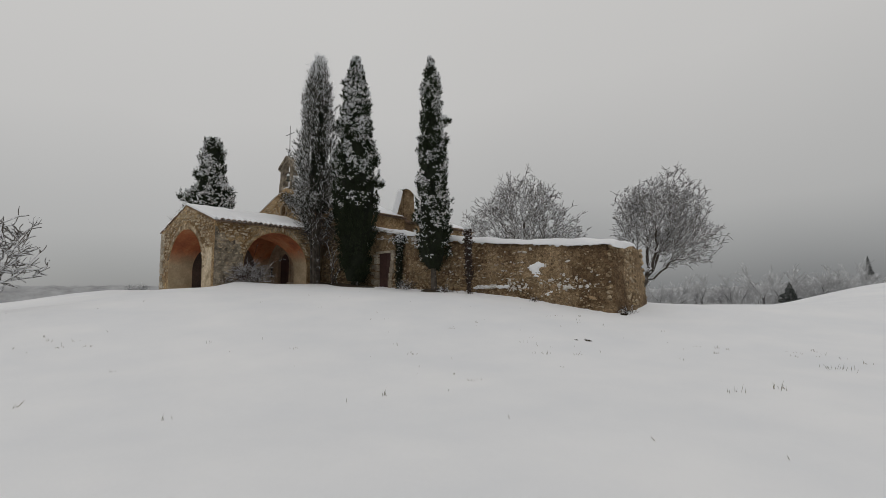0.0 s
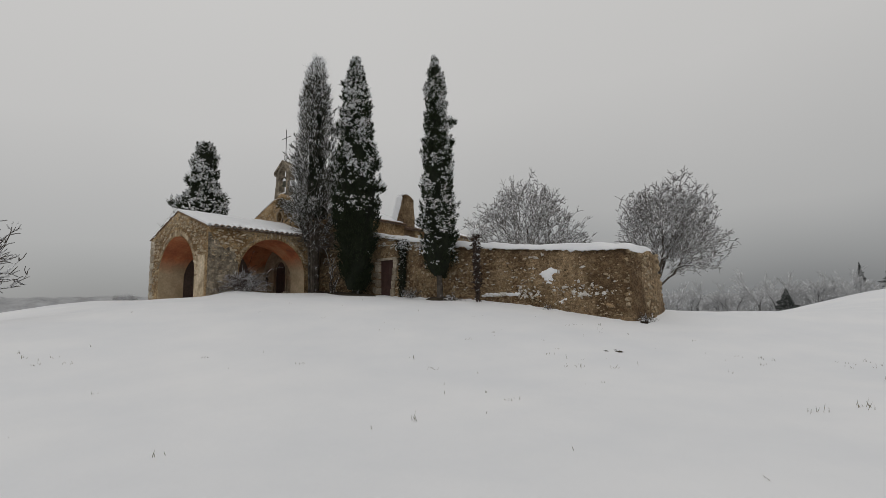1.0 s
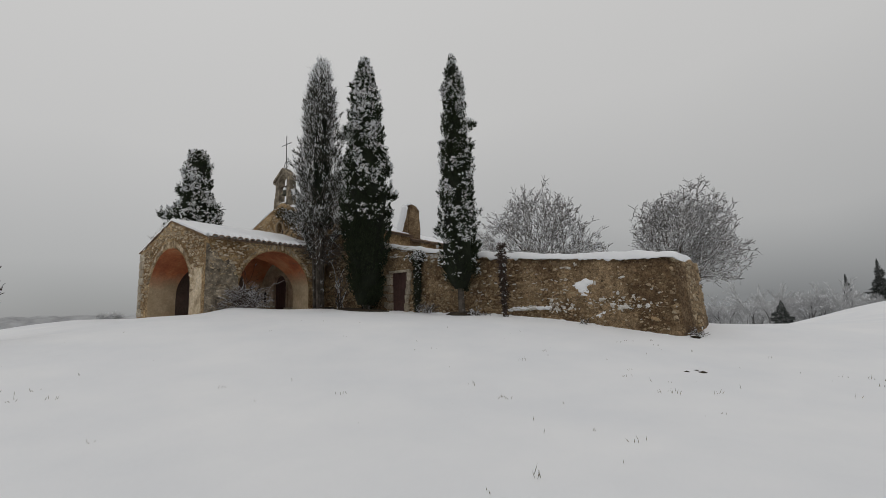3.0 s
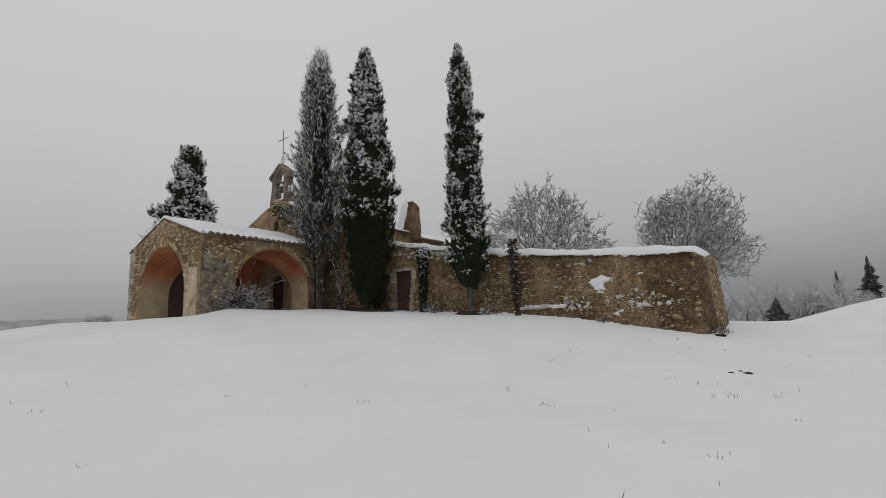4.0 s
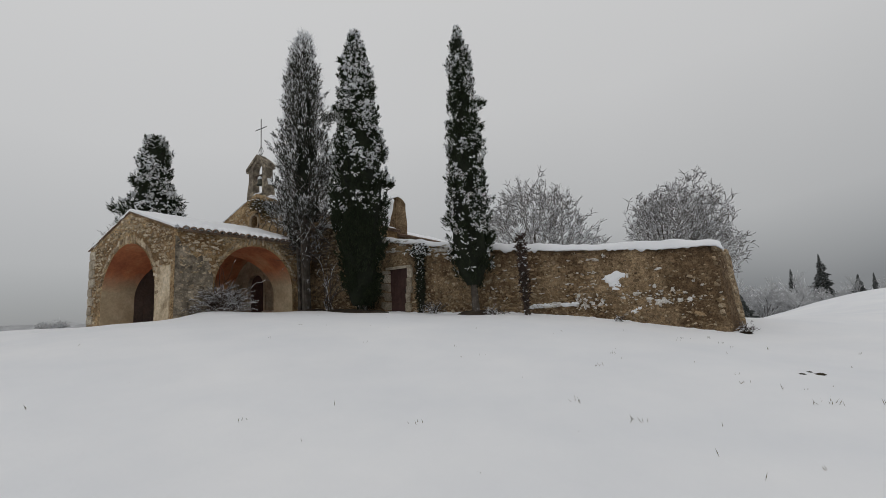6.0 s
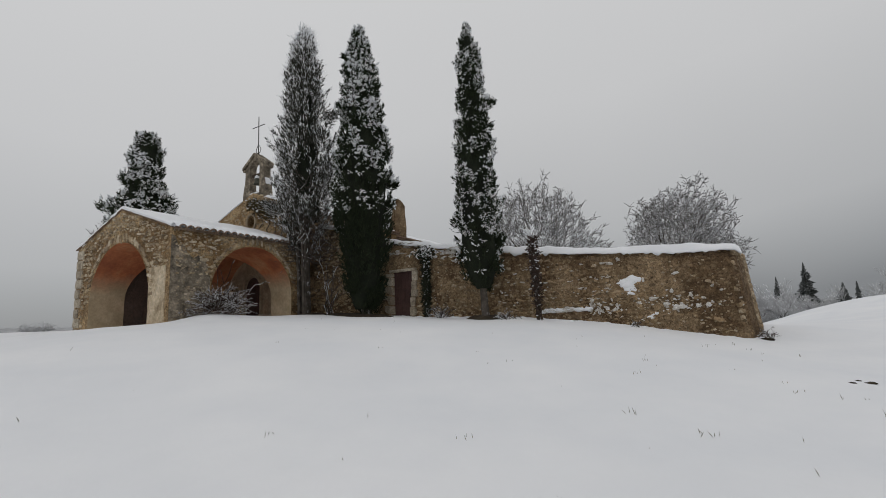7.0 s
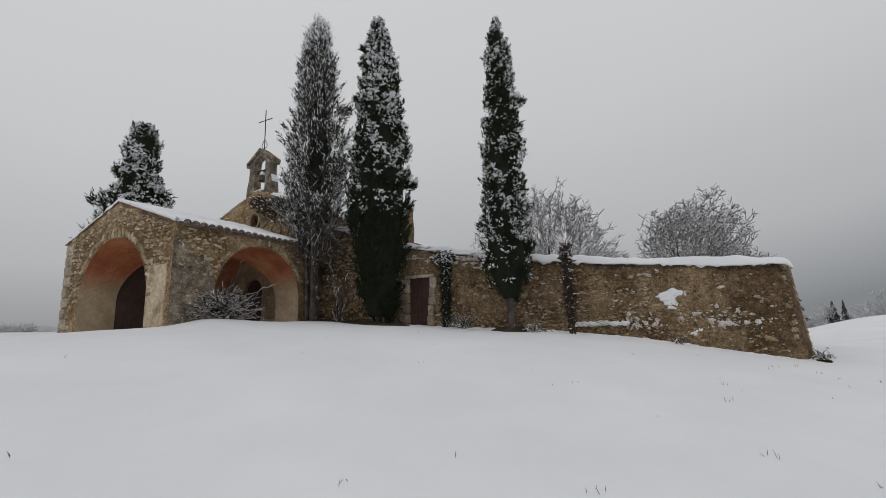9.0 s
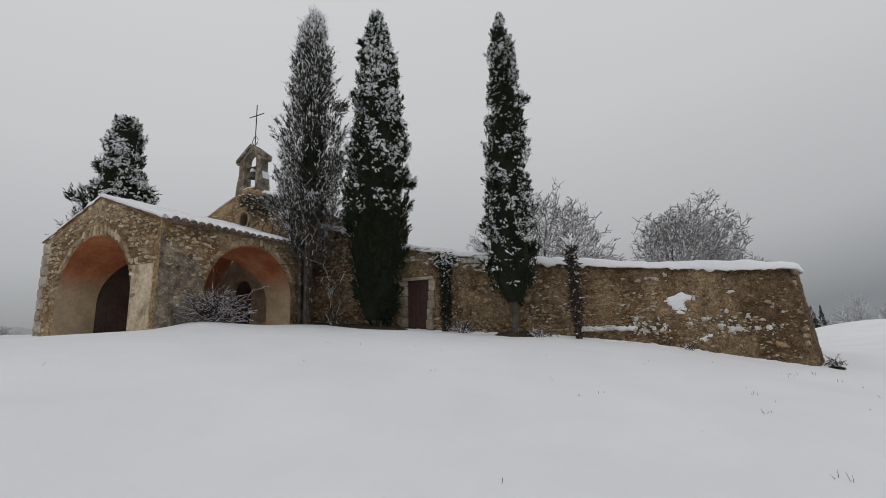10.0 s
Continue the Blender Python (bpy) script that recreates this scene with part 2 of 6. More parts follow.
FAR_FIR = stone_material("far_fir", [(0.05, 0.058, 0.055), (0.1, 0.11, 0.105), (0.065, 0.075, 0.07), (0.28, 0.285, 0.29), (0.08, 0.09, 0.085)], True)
GRASS = two_scale("dry_grass", (0.10, 0.085, 0.05), (0.17, 0.14, 0.085), (0.22, 0.18, 0.11), 2.0, 10.0, 0.1)
# hill greys lifted towards the sky: haze painted into the base colour
HILL = two_scale("hazed_frosted_hill", (0.36, 0.365, 0.375), (0.41, 0.415, 0.425), (0.46, 0.465, 0.47), 0.012, 0.09, 0.2)
CRUST = two_scale("wet_snow_crust", (0.4, 0.35, 0.29), (0.66, 0.63, 0.58), (0.84, 0.84, 0.84), 5.0, 16.0, 0.6, 0.03)
# near-black that paints the shade inside deep openings
DARK_VOID = two_scale("recess_shade_black", (0.012, 0.010, 0.009), (0.018, 0.015, 0.013), (0.025, 0.02, 0.018), 1.0, 6.0, 0.1)


# ---- mesh helpers ----
def mesh_of(name, verts, faces, mats, smooth=False):
    me = bpy.data.meshes.new(name)
    me.from_pydata([tuple(v) for v in verts], [], [tuple(f) for f in faces])
    for m in mats if isinstance(mats, (list, tuple)) else [mats]:
        me.materials.append(m)
    if smooth:
        me.polygons.foreach_set("use_smooth", [True] * len(me.polygons))
    me.update()
    return me


def mesh_np(name, verts, tris, mat, smooth=False):
    """A large triangle mesh straight from arrays."""
    verts, tris = np.asarray(verts, dtype=np.float32), np.asarray(tris, dtype=np.int32)
    me = bpy.data.meshes.new(name)
    me.vertices.add(len(verts))
    me.vertices.foreach_set("co", verts.ravel())
    me.loops.add(tris.size)
    me.loops.foreach_set("vertex_index", tris.ravel())
    me.polygons.add(len(tris))
    me.polygons.foreach_set("loop_start", np.arange(0, tris.size, 3, dtype=np.int32))
    me.polygons.foreach_set("use_smooth", np.full(len(tris), smooth))
    me.materials.append(mat)
    me.update(calc_edges=True)
    me.validate()
    return me


def part(name, data, parent=None, label="", at=None):
    ob = new(name, data)
    if parent:
        ob.parent = parent
    if at is not None:
        ob.matrix_basis = at
    if label:
        ob["label"] = label
    return ob


def thing(name, label, category, data=None, at=None, group="", kind=""):
    ob = new(name, data)
    if at is not None:
        ob.matrix_basis = at
    return tagged(ob, label, category, group, kind)


def bm_mesh(name, bm, mat, smooth=False):
    bmesh.ops.recalc_face_normals(bm, faces=bm.faces)
    me = bpy.data.meshes.new(name)
    bm.to_mesh(me)
    bm.free()
    for m in mat if isinstance(mat, (list, tuple)) else [mat]:
        me.materials.append(m)
    if smooth:
        me.polygons.foreach_set("use_smooth", [True] * len(me.polygons))
    return me


def block(name, x0, x1, y0, y1, z0, z1, mat, bevel=0.02, rough=0.0):
    bm = bmesh.new()
    bmesh.ops.create_cube(bm, size=1.0)
    for v in bm.verts:
        v.co = (x0 + (v.co.x + 0.5) * (x1 - x0), y0 + (v.co.y + 0.5) * (y1 - y0), z0 + (v.co.z + 0.5) * (z1 - z0))
    if bevel:
        bmesh.ops.bevel(bm, geom=bm.edges[:], offset=bevel, segments=2, affect="EDGES")
    for v in bm.verts:
        v.co += rough * noise.noise_vector(v.co * 3.0)
    return bm_mesh(name, bm, mat)


def prism(outline, axis, a, b):
    """A bmesh: an outline of (u, z) pushed along an axis from a to b."""
    bm = bmesh.new()
    put = (lambda u, z, w: (w, u, z)) if axis == "x" else (lambda u, z, w: (u, w, z))
    ends = [[bm.verts.new(put(u, z, w)) for u, z in outline] for w in (a, b)]
    n = len(outline)
    for i in range(n):
        bm.faces.new((ends[0][i], ends[0][(i + 1) % n], ends[1][(i + 1) % n], ends[1][i]))
    bm.faces.new(ends[0][::-1])
    bm.faces.new(ends[1])
    bmesh.ops.recalc_face_normals(bm, faces=bm.faces)
    return bm


def arch_outline(u0, u1, z0, spring, steps=28, rise=None):
    mid, r = (u0 + u1) / 2, (u1 - u0) / 2
    rise = rise or r
    arc = [(mid + r * math.cos(math.pi * k / steps), spring + rise * math.sin(math.pi * k / steps)) for k in range(steps + 1)]
    return [(u0, z0), (u1, z0)] + arc


def carved(body, cutters):
    """The body's mesh with the cutters taken out."""
    made = []
    for i, bm in enumerate([body] + cutters):
        me = bpy.data.meshes.new("carve")
        bm.to_mesh(me)
        bm.free()
        made.append(new("carve", me))
    for c in made[1:]:
        m = made[0].modifiers.new("cut", "BOOLEAN")
        m.operation, m.solver, m.object = "DIFFERENCE", "EXACT", c
    out = bpy.data.meshes.new_from_object(made[0].evaluated_get(bpy.context.evaluated_depsgraph_get()))
    for ob in made:
        old = ob.data
        bpy.data.objects.remove(ob)
        bpy.data.meshes.remove(old)
    return out


def tube(path, radii, sides):
    """Vertices and triangles of a tapered tube along a path."""
    path = np.asarray(path, float)
    n = len(path)
    d = np.gradient(path, axis=0)
    d /= np.linalg.norm(d, axis=1)[:, None] + 1e-9
    ref = np.where(np.abs(d[:, 2:3]) > 0.9, [[1.0, 0, 0]], [[0, 0, 1.0]])
    a = np.cross(d, ref)
    a /= np.linalg.norm(a, axis=1)[:, None] + 1e-9
    b = np.cross(a, d)
    ang = np.arange(sides) * 2 * math.pi / sides + 0.5
    ring = a[:, None] * np.cos(ang)[None, :, None] + b[:, None] * np.sin(ang)[None, :, None]
    v = (path[:, None] + ring * np.asarray(radii, float)[:, None, None]).reshape(-1, 3)
    f = []
    for i in range(n - 1):
        for k in range(sides):
            p, q = i * sides + k, i * sides + (k + 1) % sides
            f += [(p, q, q + sides), (p, q + sides, p + sides)]
    return v, f


class Heap:
    """Many small pieces gathered into one mesh."""

    def __init__(self):
        self.v, self.f, self.n = [], [], 0

    def add(self, v, f):
        self.v.append(np.asarray(v, float))
        self.f.append(np.asarray(f, int) + self.n)
        self.n += len(v)

    def mesh(self, name, mat, smooth=False):
        return mesh_np(name, np.concatenate(self.v), np.concatenate(self.f), mat, smooth)


def lump_shape(seed, squash=0.7, rough=0.22):
    """A small rounded lump of 80 triangles, radius about 1."""
    bm = bmesh.new()
    bmesh.ops.create_icosphere(bm, subdivisions=2, radius=1.0)
    for v in bm.verts:
        k = 1 + rough * 2 * noise.noise(v.co * 1.7 + Vector((seed * 7.3, seed * 1.9, 0)))
        v.co = Vector((v.co.x * k, v.co.y * k, v.co.z * k * squash))
    out = (np.array([v.co[:] for v in bm.verts]), np.array([[v.index for v in f.verts] for f in bm.faces]))
    bm.free()
    return out


def small_lump(seed, squash=0.7):
    """A rough lump of 20 triangles."""
    bm = bmesh.new()
    bmesh.ops.create_icosphere(bm, subdivisions=1, radius=1.0)
    for v in bm.verts:
        k = 1 + 0.6 * noise.noise(v.co * 1.3 + Vector((seed * 5.1, 0, seed)))
        v.co = Vector((v.co.x * k, v.co.y * k, v.co.z * k * squash))
    out = (np.array([v.co[:] for v in bm.verts]), np.array([[v.index for v in f.verts] for f in bm.faces]))
    bm.free()
    return out


LUMPS = [lump_shape(i) for i in range(5)]
SMALL = [small_lump(i) for i in range(8)]


def stone_shape(seed):
    """An uneven field stone, face towards +y, about 1 wide and 1 high: 24 triangles."""
    r = random.Random(seed)
    ring = []
    for k in range(8):
        a = 2 * math.pi * (k + r.uniform(-0.25, 0.25)) / 8
        p = 0.5 / max(abs(math.cos(a)), abs(math.sin(a))) ** 0.75 * r.uniform(0.66, 1.08)
        ring.append((p * math.cos(a), p * math.sin(a)))
    v = [(x, -0.3, z) for x, z in ring] + [(x * 0.95, 0.2 + r.uniform(-0.1, 0.1), z * 0.95) for x, z in ring]
    v += [(x * 0.66, 0.44 + r.uniform(-0.12, 0.12), z * 0.66) for x, z in ring] + [(r.uniform(-0.1, 0.1), 0.46, r.uniform(-0.1, 0.1))]
    f = []
    for base in (0, 8):
        for k in range(8):
            p, q = base + k, base + (k + 1) % 8
            f += [(p, q, q + 8), (p, q + 8, p + 8)]
    f += [(16 + k, 16 + (k + 1) % 8, 24) for k in range(8)]
    return np.array(v), np.array(f)


STONES = [stone_shape(40 + i) for i in range(10)]


def stone_meshes(name, mat):
    return [mesh_np(name, v, f, mat) for v, f in STONES]


def basis(pos, out, size, turn):
    """A pose whose y axis points out of a wall, scaled and turned in the wall's plane."""
    out = Vector(out).normalized()
    side = out.cross(Vector((0, 0, 1))).normalized()
    up = side.cross(out)
    m = Matrix((side, out, up)).transposed().to_4x4()
    return Matrix.Translation(pos) @ m @ Matrix.Rotation(turn, 4, "Y") @ Matrix.Diagonal((*size, 1))


def lay_stones(spots, parent, meshes, joined_mat, keep, joined_label):
    """spots: poses of stones. The first of them become pieces, the rest one joined part."""
    r = random.Random(len(spots))
    for m in spots[:keep]:
        part("stone", r.choice(meshes), parent, at=m)
    rest = spots[keep:]
    if rest:
        heap = Heap()
        for m in rest:
            v, f = STONES[r.randrange(len(STONES))]
            a = np.array(m)
            heap.add(v @ a[:3, :3].T + a[:3, 3], f)
        tagged(part("rubble", heap.mesh("rubble", joined_mat), parent, joined_label), kind="stuff")


def gravel(name, count, pick, mat, parent, label, seed, lo=0.04, hi=0.13):
    """Many small chips of stone set in a wall face, joined in one part. pick(r) gives a place and the way out of the face, or None."""
    r = random.Random(seed)
    heap = Heap()
    for k in range(count):
        got = pick(r)
        if not got:
            continue
        v, f = STONES[r.randrange(len(STONES))]
        w = r.uniform(lo, hi)
        a = np.array(basis(got[0], got[1], (w, r.uniform(0.05, 0.13), w * r.uniform(0.35, 0.9)), r.uniform(-0.6, 0.6)))
        heap.add(v @ a[:3, :3].T + a[:3, 3], f)
    tagged(part(name, heap.mesh(name, mat), parent, label), kind="stuff")


# ---- ground ----
def smooth(t):
    t = np.clip(t, 0, 1)
    return t * t * (3 - 2 * t)


def ground_z(x, y):
    x, y = np.asarray(x, float), np.asarray(y, float)
    hill = 0.176 + 2.515 * smooth((y + 0.7 * (np.minimum(x, 22) - 10) + 1.5) / 28)
    for bx, by, dz, w in ((18.9, 5.2, -0.2, 2.6), (17.6, 18.9, -0.14, 2.2), (16.6, 23.5, 0.14, 2.2), (10.8, 23.3, 0.07, 1.7), (18.2, 12.5, -0.02, 2.0), (17.3, 15.6, -0.1, 1.8), (4.5, 26.0, -0.15, 5.0), (11.9, 22.9, 0.12, 0.8), (11.1, 23.0, 0.13, 0.6), (9.6, 29.3, -0.19, 3.0)):
        hill = hill + dz * np.exp(-((x - bx) ** 2 + (y - by) ** 2) / (2 * w * w))
    hill = hill - 0.95 * smooth((9 - x) / 8) * smooth((y - 19) / 9)
    ridge = 3.15 * smooth((8.6 - y) / 16) * np.exp(-(((x - 62) / 17) ** 2)) * smooth((y + 90) / 60)
    field = np.maximum(1.26 - 0.05 * (x - 28) * smooth((x - 24) / 8), -6.0) + ridge
    w = np.maximum(smooth((x - 20.5) / 8) * smooth((30 - y) / 14 + 0.3), smooth((x - 36) / 20))
    z = hill * (1 - w) + field * w
    back = smooth((y - 33) / 45)
    z = z * (1 - back) - 5.0 * back
    away = smooth((np.hypot(x - 15, y - 10) - 90) / 160)
    z = z * (1 - away) - 6.0 * away
    return z


def ground_mesh():
    n = 170
    u = np.linspace(-1, 1, 2 * n + 1)
    s = 7.0 * np.sinh(u * 6.5)
    gx, gy = np.meshgrid(9 + s, 9 + s, indexing="ij")
    gz = ground_z(gx, gy)
    fine = np.array([noise.noise(Vector((x * 0.35, y * 0.35, 0))) * 0.045 + noise.noise(Vector((x * 1.3, y * 1.3, 4))) * 0.014 if abs(x - 9) < 60 and abs(y - 9) < 60 else 0.0 for x, y in zip(gx.ravel(), gy.ravel())])
    v = np.stack([gx.ravel(), gy.ravel(), gz.ravel() + fine], 1)
    m = 2 * n + 1
    i, j = np.meshgrid(np.arange(m - 1), np.arange(m - 1), indexing="ij")
    p = (i * m + j).ravel()
    tris = np.concatenate([np.stack([p, p + m, p + m + 1], 1), np.stack([p, p + m + 1, p + 1], 1)])
    return mesh_np("ground", v, tris, SNOW, True)


thing("ground", "smooth untrodden snow over a gently rising hillside", "ground", ground_mesh(), kind="structure")


def on_ground(x, y):
    return float(ground_z(x, y))


# ---- chapel ----
PX0, PX1, PY0, PY1 = 10.3, 16.9, 23.7, 31.35
PMID, EAVE, RIDGE = 27.5, 6.2, 7.5
FLOOR = 2.45
chapel = thing("chapel", "small old stone chapel with open arched porch under snow", "chapel")


def gable_outline(y0, y1, mid, z0, eave, ridge):
    return [(y0, z0), (y1, z0), (y1, eave), (mid, ridge), (y0, eave)]


def porch_mesh():
    body = prism(gable_outline(PY0, PY1, PMID, 1.6, EAVE, RIDGE), "x", PX0, PX1)
    west = prism(arch_outline(25.12, 30.0, 1.0, 3.62), "x", 9.0, 18.0)
    cross = prism(arch_outline(11.97, 16.03, 1.01, 3.79), "y", 22.5, 30.2)
    north = prism(arch_outline(11.72, 16.0, 1.02, 3.92), "y", 27.56, 30.2)
    me = carved(body, [west, cross, north])
    me.materials.clear()
    for m in (CHAPEL_WALL, VAULT):
        me.materials.append(m)
    for p in me.polygons:
        c, nrm = p.center, p.normal
        inside = PX0 + 0.02 < c.x < PX1 - 0.01 and PY0 + 0.02 < c.y < PY1 - 0.02 and c.z < 6.1
        if inside and abs(nrm.z) < 0.999:
            p.material_index = 1
    return me


porch_wall = part("porch_wall", porch_mesh(), chapel, "lime-rendered rubble porch with red ochre vault")
part("porch_floor", block("porch_floor", PX0 + 0.05, PX1, PY0 + 0.1, PY1 - 0.1, 1.9, FLOOR, PLASTER, 0.01), chapel, "pale stone slab floor")
part("pier_plaster", block("pier_plaster", PX0 - 0.025, PX0 + 0.3, 23.95, 25.1, 2.0, 4.75, PLASTER, 0.02, 0.015), porch_wall, "worn cream plaster on the pier")
part("pier_stain", bm_mesh("pier_stain", prism([(PX0 + 0.02, 2.0), (11.92, 2.0), (11.92, 3.9), (11.86, 4.5), (11.72, 4.95), (11.4, 5.2), (11.2, 5.05), (10.95, 5.25), (10.8, 5.6), (10.6, 5.5), (10.45, 5.85), (PX0 + 0.02, 5.9)], "y", PY0 - 0.012, PY0 + 0.3), STAINED), porch_wall, "dark weather-stained grey render")
pier_rng = random.Random(31)
for z0, z1, cut in ((2.0, 2.75, 11.2), (2.75, 3.3, 10.95), (3.3, 3.92, 11.35), (3.92, 4.45, 11.0)):
    for x0, x1 in ((PX0 + 0.01, cut), (cut, 11.93)):
        part("ashlar_block", block("ashlar_block", x0 + 0.012, x1 - 0.012, PY0 - 0.03 - pier_rng.uniform(0, 0.015), PY0 + 0.2, z0 + 0.012, z1 - 0.012, STAINED, 0.025, 0.018), porch_wall, "large stained grey ashlar")

# the closed north arch
gate = part("gate", bm_mesh("gate", prism(arch_outline(11.6, 16.1, 1.9, 3.92), "y", 30.07, 30.25), GATE_PAINT), chapel, "brown painted boarded gate in the far arch")
for k in range(10):
    part("plank", block("plank", 11.74 + 0.425 * k, 12.155 + 0.425 * k, 30.045, 30.08, 2.5, 3.9, GATE_PAINT, 0.008), gate)


# nave front with gable, oculus and round-headed door
def facade_mesh(upper):
    if upper:
        body = prism([(24.2, 6.15), (31.4, 6.15), (31.4, 8.35), (27.8, 9.72), (24.2, 8.35)], "x", 16.9, 17.6)
        holes = [prism([(27.9 + 0.30 * math.cos(2 * math.pi * k / 20), 8.06 + 0.37 * math.sin(2 * math.pi * k / 20)) for k in range(20)], "x", 16.5, 17.35)]
    else:
        body = prism([(24.2, 1.6), (31.3, 1.6), (31.3, 6.145), (24.2, 6.145)], "x", 16.9, 17.6)
        holes = [prism(arch_outline(27.13, 28.47, 1.2, 4.36), "x", 16.5, 17.2), prism([(29.27, 3.4), (29.92, 3.4), (29.92, 4.08), (29.27, 4.08)], "x", 16.5, 17.15)]
    me = carved(body, holes)
    me.materials.clear()
    for m in (CHAPEL_WALL if upper else INNER, DARK_VOID):
        me.materials.append(m)
    # the back of each hole is coloured black, as the dark of an opening
    for p in me.polygons:
        if 17.1 < p.center.x < 17.4 and 24.3 < p.center.y < 31.2 and abs(p.normal.x) > 0.5:
            p.material_index = 1
    return me


facade = part("facade", facade_mesh(True), chapel, "stony gable front of the nave")
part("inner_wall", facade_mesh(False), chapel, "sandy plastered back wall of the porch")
church_door = part("church_door", bm_mesh("church_door", prism(arch_outline(27.15, 28.45, 2.5, 4.36), "x", 17.08, 17.16), BROWN_PAINT), chapel, "dark brown round-headed plank door")
for k in range(6):
    part("plank", block("plank", 17.055, 17.085, 27.16 + 0.213 * k, 27.16 + 0.213 * k + 0.205, 2.66, 4.36, BROWN_PAINT, 0.006), church_door)
part("latch", block("latch", 17.02, 17.06, 27.3, 27.36, 3.55, 3.75, IRON, 0.01), church_door, "small iron latch")
for k in range(13):
    a = math.pi * (k + 0.5) / 13
    m = Matrix.Translation((16.88, 27.8 + 0.83 * math.cos(a), 4.36 + 0.83 * math.sin(a))) @ Matrix.Rotation(a, 4, "X")
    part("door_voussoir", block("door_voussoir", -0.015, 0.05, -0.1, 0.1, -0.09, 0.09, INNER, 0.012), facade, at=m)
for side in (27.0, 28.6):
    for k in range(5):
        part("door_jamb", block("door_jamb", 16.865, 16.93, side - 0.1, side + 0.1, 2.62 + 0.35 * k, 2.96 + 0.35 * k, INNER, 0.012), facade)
part("door_step", block("door_step", 16.45, 16.9, 26.9, 28.7, 2.55, 2.78, DRESSED, 0.02, 0.01), chapel, "worn stone step")
part("stone_bench", block("stone_bench", 16.45, 16.88, 25.15, 26.7, 2.5, 2.98, DRESSED, 0.03, 0.01), chapel, "low stone bench in the porch")

# nave, east pier and lower east end
rim = []
for k in range(25):
    a = 2 * math.pi * k / 24
    rim.append((16.89, 27.9 + 0.37 * math.cos(a), 8.06 + 0.45 * math.sin(a)))
rim_v, rim_f = tube(rim, [0.085] * 25, 6)
part("oculus_rim", mesh_np("oculus_rim", rim_v, rim_f, INNER, True), facade, "pale plaster rim of the round window")
nave_wall = part("nave_wall", bm_mesh("nave_wall", prism(gable_outline(24.25, 30.8, 27.5, 1.6, 8.0, 9.35), "x", 17.6, 25.3), CHAPEL_WALL), chapel, "plain rubble side wall of the nave")


def pier_mesh():
    bm = prism([(25.25, 1.6), (26.6, 1.6), (26.55, 8.2), (26.45, 10.25), (26.15, 10.42), (25.75, 10.62), (25.4, 10.5), (25.3, 9.6), (25.2, 8.4)], "y", 24.3, 24.95)
    bmesh.ops.subdivide_edges(bm, edges=bm.edges[:], cuts=3, use_grid_fill=True)
    for v in bm.verts:
        v.co += 0.07 * noise.noise_vector(v.co * 1.6)
    return bm_mesh("gable_pier", bm, GARDEN_WALL)


part("gable_pier", pier_mesh(), chapel, "crumbling stone pier above the roof")


wing = part("east_wing", bm_mesh("east_wing", prism(gable_outline(24.4, 30.6, 27.5, 1.6, 7.78, 9.0), "x", 25.3, 34.5), CHAPEL_WALL), chapel, "lower east end of the chapel")


def tile_shape(name, length=0.5, r=0.105, thick=0.018):
    """A round canal tile, its mouth at y = 0, running back along +y."""
    bm = bmesh.new()
    rows = []
    for y, k in ((0.0, 1.0), (length, 0.85)):
        for rr in (r * k, (r - thick) * k):
            rows.append([bm.verts.new((rr * math.cos(math.pi * s / 8), y, rr * math.sin(math.pi * s / 8))) for s in range(9)])
    for a, b in ((0, 2), (1, 3), (0, 1), (2, 3)):
        for s in range(8):
            bm.faces.new((rows[a][s], rows[a][s + 1], rows[b][s + 1], rows[b][s]))
    return bm_mesh(name, bm, TILE)


TILE_MESH = tile_shape("roof_tile", 0.6, 0.145, 0.032)


def tile_snow_mesh():
    """A rounded roll of snow lying on one tile, blunt at its mouth."""
    v, rows = [], ((0.0, 0.1, 0.1), (0.02, 0.15, 0.15), (0.12, 0.165, 0.185), (0.35, 0.17, 0.2), (0.62, 0.17, 0.2))
    for y, rx, rz in rows:
        v += [(rx * math.cos(math.pi * k / 8), y, rz * math.sin(math.pi * k / 8)) for k in range(9)]
    f = [tuple(range(9))]
    for i in range(len(rows) - 1):
        f += [(9 * i + k, 9 * i + k + 1, 9 * i + 10 + k, 9 * i + 9 + k) for k in range(8)]
    return mesh_of("tile_snow", v, f, SNOW, True)


TILE_SNOW = tile_snow_mesh()
slope_s = math.atan2(RIDGE - EAVE, PMID - PY0)


